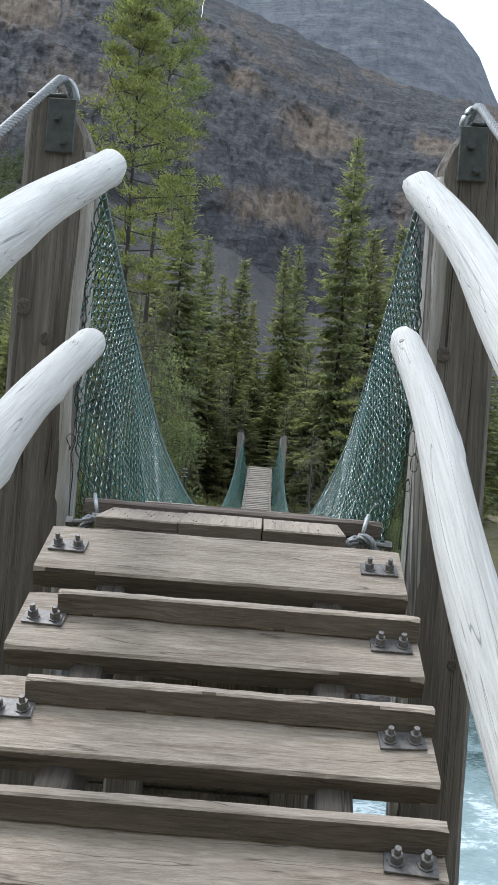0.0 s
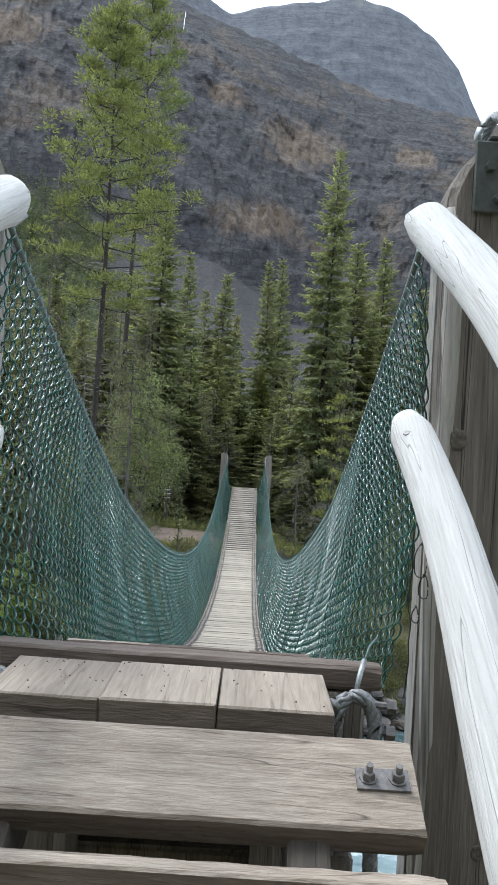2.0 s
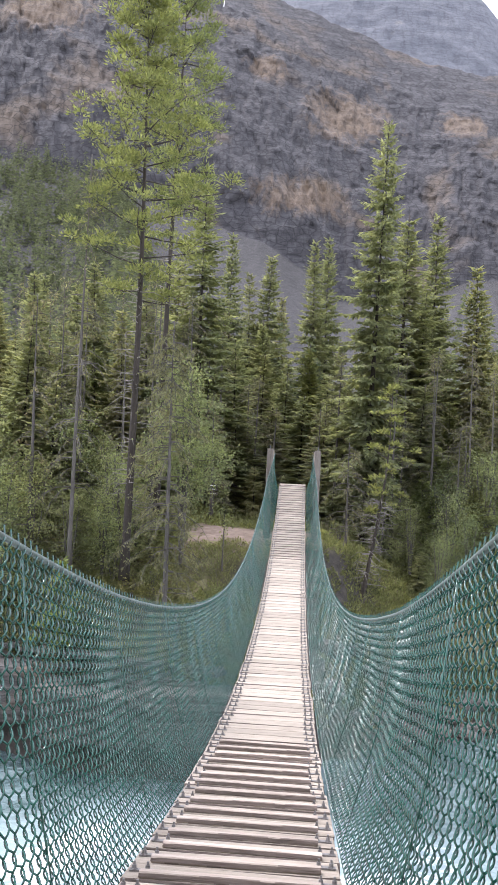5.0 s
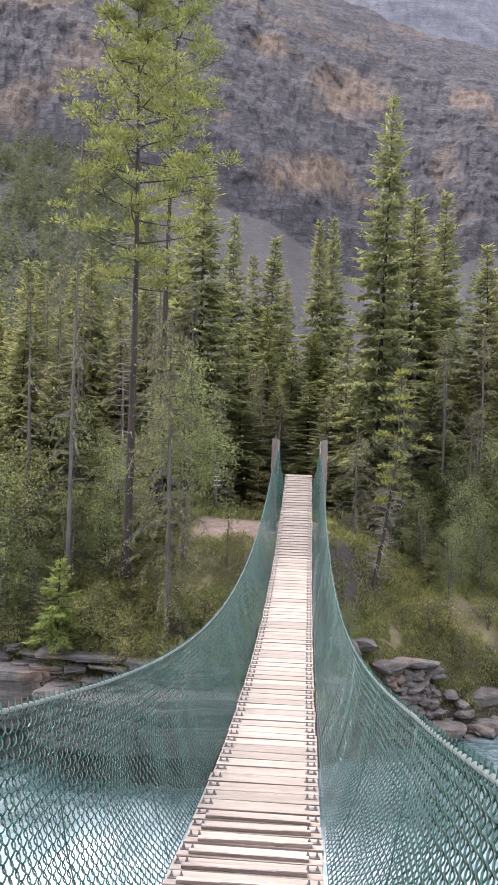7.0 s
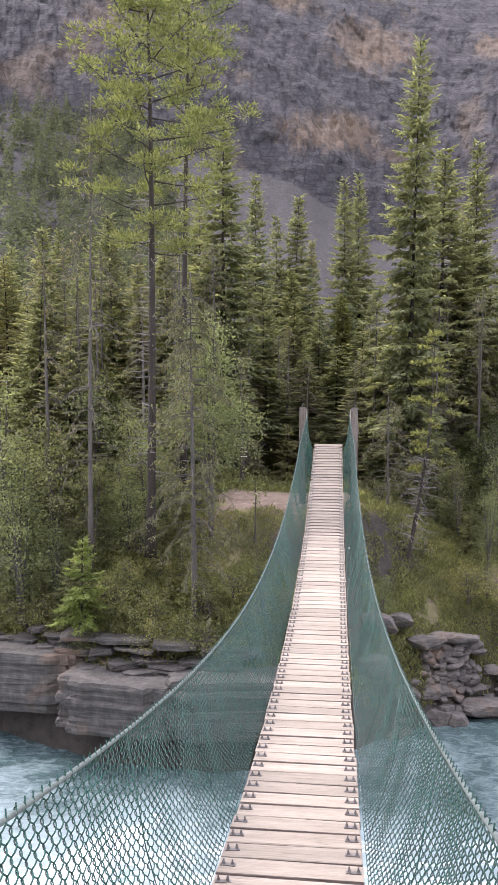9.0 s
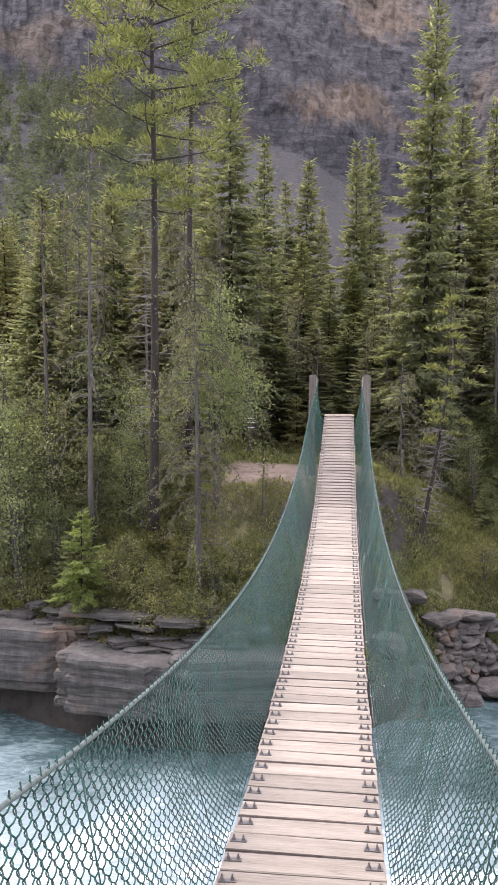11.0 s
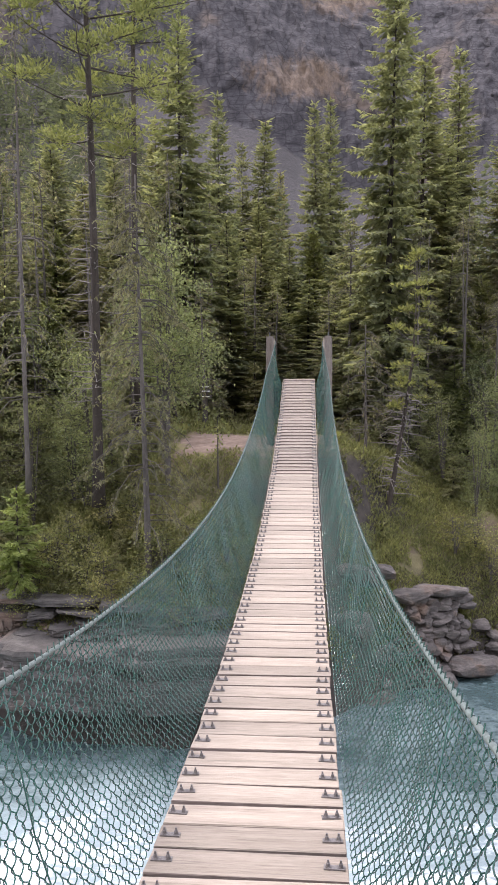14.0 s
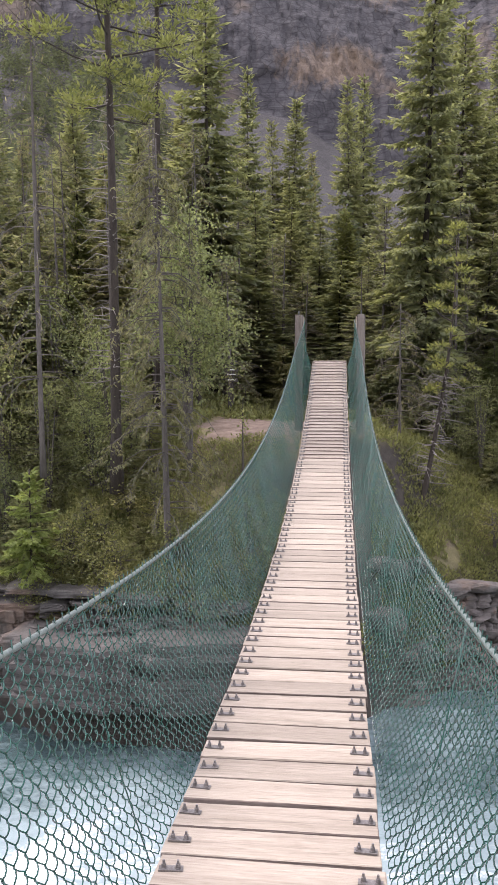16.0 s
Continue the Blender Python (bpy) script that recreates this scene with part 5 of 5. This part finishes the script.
for (x, y, sc) in ((-6.7, 21.5, 0.75), (-7.6, 22.0, 0.95), (-5.2, 21.6, 0.6), (-4.0, 21.3, 0.55), (-8.6, 22.2, 1.1), (-5.1, 20.9, 0.45), (-4.4, 22.9, 0.8), (-6.4, 23.2, 1.1), (-9.4, 23.4, 1.3), (-7.2, 24.2, 1.4), (-5.4, 25.6, 1.3), (-3.9, 24.6, 0.8), (4.4, 27.2, 0.8), (5.6, 28.2, 1.2), (6.8, 27.9, 1.0), (3.6, 28.6, 1.0), (4.6, 29.2, 1.6), (7.6, 28.8, 1.5), (2.6, 28.6, 0.9), (-2.6, 29.4, 0.9), (-1.5, 30.2, 1.2), (1.5, 30.0, 1.1), (-0.4, 31.0, 1.0), (0.6, 30.4, 0.8)):
    stand(young, x, y, None, r.uniform(0, 360), sc, sc * r.uniform(0.9, 1.2), first=first)
    first = False

# undergrowth: grass and low leaves over the far bank
rngu = np.random.default_rng(44)
n = 320000
ux = rngu.uniform(-11, 9, n)
ud = rngu.gamma(1.6, 2.6, n) + 0.35
uy = bank_edge(ux) + ud
clump = fbm(ux * 1.3, uy * 1.3, 4, 2)
keep = (clump > -0.36) & ~((ux > 0.9) & (clump < 0.0) & (rngu.random(len(ux)) < 0.2)) & ~((((ux + 1.2) / 2.6) ** 2 + ((uy - 25.5 - 0.6 * np.clip(ux + 0.6, 0, 4)) / 1.8) ** 2 < 1 - 0.5 * clump)) & ~((np.abs(ux) < 1.0) & (uy > 21.5) & (uy < 25.5))
ux, uy, clump = ux[keep], uy[keep], clump[keep]
uz = ground_z(ux, uy)
up = np.stack([rngu.normal(0, 0.6, len(ux)), rngu.normal(0, 0.6, len(ux)), np.full(len(ux), 1.0)], -1)
ul = rngu.uniform(0.05, 0.15, len(ux)) * np.where(ux > -0.5, 0.75, 1.0) * np.where((ux > -3.6) & (ux < -0.4) & (uy > 22.3) & (uy < 26), 0.6, 1.0) * (1 + 0.8 * np.clip(clump, 0, 1))
lift = rngu.random(len(ux)) * np.minimum(0.18, 1.3 * ul) * (1 + np.clip(clump, 0, 1))
under = new("undergrowth", crown_mesh("undergrowth", [tuft_quads(np.stack([ux, uy, uz + lift - 0.03], -1), up, ul, ul * rngu.uniform(0.12, 0.26, len(ux)), rngu)], SCRUB))
tagged(under, "low grass, moss and leafy undergrowth on the bank", "undergrowth", kind="stuff")

# far woods, on the flat and up the wooded slope
P, D, Ln, Wd = [], [], [], []
rngf = np.random.default_rng(55)
for i in range(1150):
    far = rngf.random()
    if i < 520:
        y = 42 + 85 * far**1.3
        k = rngf.uniform(-0.46, 0.42)
        H = rngf.uniform(7.0, 11.5) + (3.0 if k < -0.2 else 0) + (1.5 if k > 0.14 else 0)
        if -0.08 < k < 0.10:
            H *= 0.75
        z0 = float(ground_z(k * y, y))
    else:
        k = rngf.uniform(-0.48, -0.17)
        y = 131 + 168 * far**0.8 * min(1.0, (-0.13 - k) / 0.10)
        H = rngf.uniform(8, 14)
        z0 = 2 + (np.interp(k, [-0.5, -0.29, -0.115], [108, 101, 84]) - 2) * ((y - 130) / 170) ** 1.2 - 0.8
    x = k * y
    m = 210 if i < 520 else 120
    f = rngf.random(m) ** 1.25
    rr = (1 - f) ** 0.8 * rngf.uniform(1.2, 1.9) * np.sqrt(rngf.random(m))
    a = rngf.uniform(0, 6.28, m)
    P.append(np.stack([x + rr * np.cos(a), y + rr * np.sin(a), z0 + 0.3 + f * (H - 0.3) - rr * 0.25], -1))
    D.append(np.stack([np.cos(a), np.sin(a), rngf.normal(-0.15, 0.25, m)], -1))
    L = rngf.uniform(0.3, 0.7, m) * (1.05 - 0.6 * f) * (1.1 if i < 520 else 2.6)
    Ln.append(L)
    Wd.append(L * rngf.uniform(0.19, 0.31, m))
woods = new("far_forest", crown_mesh("far_forest", [tuft_quads(np.concatenate(P), np.concatenate(D), np.concatenate(Ln), np.concatenate(Wd), rngf)], SHADED_NEEDLES))
tagged(woods, "dense dark conifer forest below the mountain", "forest", kind="stuff")

# unseen trees added behind the stairs to keep skylight off the front faces
P, D, Ln, Wd = [], [], [], []
for i in range(170):
    x = rngf.uniform(-26, 26)
    y = -7.5 - 18 * rngf.random()
    H = rngf.uniform(8, 14)
    m = 260
    f = rngf.random(m) ** 1.25
    rr = (1 - f) ** 0.8 * rngf.uniform(1.5, 2.3) * np.sqrt(rngf.random(m))
    a = rngf.uniform(0, 6.28, m)
    P.append(np.stack([x + rr * np.cos(a), y + rr * np.sin(a), -1.0 + f * H - rr * 0.25], -1))
    D.append(np.stack([np.cos(a), np.sin(a), rngf.normal(-0.15, 0.25, m)], -1))
    L = rngf.uniform(0.4, 0.8, m)
    Ln.append(L)
    Wd.append(L * 0.3)
woods = new("near_forest", crown_mesh("near_forest", [tuft_quads(np.concatenate(P), np.concatenate(D), np.concatenate(Ln), np.concatenate(Wd), rngf)], SPRUCE))
tagged(woods, "unseen conifers added behind the stairs to block skylight", "forest", kind="stuff")


# ---- rocks on the banks ----
def slab(name, w, d, h, seed, label, layers=3, n=22, power=0.4, step=0.0):
    """A broken block of bedded rock: ragged outline, each bed a little proud or back."""
    r = random.Random(seed)
    rad = [1 + r.uniform(-0.16, 0.12) for _ in range(n)]
    rad = [0.7 * rad[i] + 0.15 * rad[i - 1] + 0.15 * rad[(i + 1) % n] for i in range(n)]
    levels = []
    for l in range(layers):
        k = r.uniform(0.93 - step, 1.02 + 0.3 * step)
        z0, z1 = l / layers, (l + 1) / layers
        levels += [(z0 + 0.06 / layers, k * 0.985), (z0 + 0.5 / layers, k * r.uniform(0.985, 1.01)), (z1 - 0.06 / layers, k * 0.98)]
    levels = [(0.0, 0.9)] + levels + [(1.0, 0.88)]
    verts, faces = [], []
    for zz, k in levels:
        for i in range(n):
            a = 2 * math.pi * i / n
            c, s = math.cos(a), math.sin(a)
            x = math.copysign(abs(c) ** power, c) * rad[i] * w / 2 * k + r.uniform(-0.018, 0.018)
            y = math.copysign(abs(s) ** power, s) * rad[i] * d / 2 * k + r.uniform(-0.018, 0.018)
            verts.append((x, y, zz * h + r.uniform(-0.012, 0.012)))
    m = len(levels)
    for l in range(m - 1):
        for i in range(n):
            j = (i + 1) % n
            faces.append((l * n + i, l * n + j, (l + 1) * n + j, (l + 1) * n + i))
    faces.append(tuple(range(n))[::-1])
    faces.append(tuple(range((m - 1) * n, m * n)))
    ob = new(name, mesh_from(name, verts, faces, SLAB))
    return tagged(ob, label, "rock")


r = random.Random(91)
seed = 100
# massive bedded face of the left bank, then thinner broken ledges on top
x = -11.0
while x < -1.4:
    w = r.uniform(1.9, 3.6)
    xc = x + w / 2
    y = float(bank_edge(np.array(xc))) + r.uniform(-0.12, 0.12)
    ob = slab("bedrock_boulder", w * 1.12, 2.2, r.uniform(1.15, 1.5), seed, "massive grey bedded rock overhanging the river", 6, 46, 0.42, 0.035)
    ob["group"] = "bank bedrock boulders"
    ob.matrix_basis = pose(xc, y + 0.42, WATER_Z + 0.85, r.uniform(-5, 2), r.uniform(-3, 2), r.uniform(-8, 8))
    seed += 1
    x += w * 0.95
for lev in range(8):
    x = -10.6 + r.uniform(0, 0.8)
    z = WATER_Z + 1.75 + lev * 0.125
    while x < -2.0:
        w = r.uniform(0.3, 1.3)
        xc = x + w / 2
        y = float(bank_edge(np.array(xc))) + 0.0 + 0.085 * lev + r.uniform(-0.22, 0.25)
        if r.random() < 0.85 - 0.06 * lev:
            ob = slab("rock_ledge", w * 1.1, r.uniform(0.6, 1.0), r.uniform(0.06, 0.17), seed, "thin broken grey rock ledge on the bank", 2)
            ob["group"] = "bank ledges"
            ob.matrix_basis = pose(xc, y + 0.4, z, r.uniform(-8, 5), r.uniform(-6, 4), r.uniform(-20, 20))
        seed += 1
        x += w * r.uniform(0.85, 1.2)


def stone(name, w, d, h, seed, label, group, m, detail=2):
    """A broken stone: a blunt block with flattened facets and chipped edges."""
    r = random.Random(seed)
    bm = bmesh.new()
    bmesh.ops.create_icosphere(bm, subdivisions=detail, radius=1.0)
    planes = []
    for i in range(11):
        nv = Vector((r.gauss(0, 1), r.gauss(0, 1), r.gauss(0, 1))).normalized()
        planes.append((nv, r.uniform(0.62, 0.86)))
    planes += [(Vector((0, 0, 1)), 0.7), (Vector((0, -1, 0)), 0.72)]
    for v in bm.verts:
        c = v.co * 1.18
        for nv, k in planes:
            over = c.dot(nv) - k
            if over > 0:
                c -= nv * over * 0.92
        c += Vector((r.uniform(-1, 1), r.uniform(-1, 1), r.uniform(-1, 1))) * 0.025
        v.co = (c.x * w * 0.62, c.y * d * 0.62, c.z * h * 0.66)
    ob = new(name, bm_mesh(name, bm, STONE))
    ob.matrix_basis = m
    return tagged(ob, label, "rock", group)


# loose stones of the right bank
for i in range(95):
    u, t = r.random(), r.random()
    x = 1.7 + 5.0 * u
    y = float(bank_edge(np.array(x))) - 0.15 + 0.85 * t**1.4 + r.uniform(-0.12, 0.12)
    k = 0.10 + 0.42 * r.random() ** 2
    stone("stone", k * 1.35, k, k * r.uniform(0.5, 0.8), seed, "broken grey stone lying on the river bank", "bank stones", pose(x, y, float(ground_z(x, y)) + 0.12 * k, r.uniform(-18, 18), r.uniform(-18, 18), r.uniform(0, 180)), 2)
    seed += 1
# a stacked revetment of stones with flat slabs on top
for lev in range(8):
    x = 2.25 + r.uniform(0, 0.15) + 0.05 * lev
    while x < 3.75 + 0.4 * r.random():
        w = r.uniform(0.13, 0.4)
        h = r.uniform(0.14, 0.22)
        y = 22.95 + 0.30 * (x - 2.3) + 0.06 * lev + r.uniform(-0.07, 0.07)
        stone("stone", w * 1.22, 0.55, h * 1.2, seed, "pinkish grey stone stacked in the bank revetment", "revetment stones", pose(x + w / 2, y, -6.55 + 0.155 * lev, r.uniform(-14, 14), r.uniform(-22, 22), r.uniform(-20, 20)))
        seed += 1
        x += w
for (x, y, z, w, d, h) in ((2.7, 23.5, -5.3, 0.9, 0.9, 0.3), (3.5, 23.75, -5.26, 1.0, 0.9, 0.3), (2.05, 23.5, -4.72, 0.7, 0.7, 0.34), (2.0, 22.5, -6.4, 0.9, 0.8, 0.5), (4.3, 23.1, -6.95, 1.0, 0.8, 0.5), (2.9, 22.6, -7.1, 0.8, 0.7, 0.5), (3.5, 22.6, -7.15, 0.6, 0.6, 0.45), (5.8, 24.4, -6.3, 1.3, 0.9, 0.6), (1.45, 22.7, -4.6, 0.8, 0.6, 0.45), (1.3, 21.9, -5.6, 0.9, 0.7, 0.6)):
    stone("boulder", w, d, h, seed, "large flat-topped grey boulder above the water", "bank boulders", pose(x, y, z, r.uniform(-8, 4), r.uniform(-6, 8), r.uniform(-20, 20)), 3)
    seed += 1
# rubble on the ledges of the left bank
for i in range(60):
    x = r.uniform(-9.5, -2.0)
    y = float(bank_edge(np.array(x))) + r.uniform(0.05, 1.1)
    k = r.uniform(0.08, 0.3)
    stone("stone", k * 1.4, k, k * r.uniform(0.35, 0.7), seed, "broken grey stone at the edge of the bank", "ledge stones", pose(x, y, max(float(ground_z(x, y)), WATER_Z + 1.9) + 0.2 * k, r.uniform(-15, 15), r.uniform(-15, 15), r.uniform(0, 180)))
    seed += 1

# trail sign
sign = empty("trail_sign", "small dark trail sign with white lettering bars on a post", "sign", at=(-2.84, 28.0, float(ground_z(-2.84, 28.0))))
zt = max(0.45, -0.44 - sign.location.z)
part("post", bevel_box("sign_post", 0.08, 0.08, zt + 0.35, 0.006, SIGN_DARK), sign, pose(0, 0, (zt + 0.35) / 2 - 0.02))
for k, (w, dz) in enumerate(((0.30, 0.0), (0.26, 0.13), (0.28, -0.16))):
    board = part("board", bevel_box("sign_board", 0.36, 0.03, 0.115, 0.004, SIGN_DARK), sign, pose(0, -0.06, zt + dz), "dark brown board")
    part("lettering", bevel_box("sign_bar", w * 0.8, 0.006, 0.03, 0.001, SIGN_WHITE), board, pose(0, -0.017, 0))
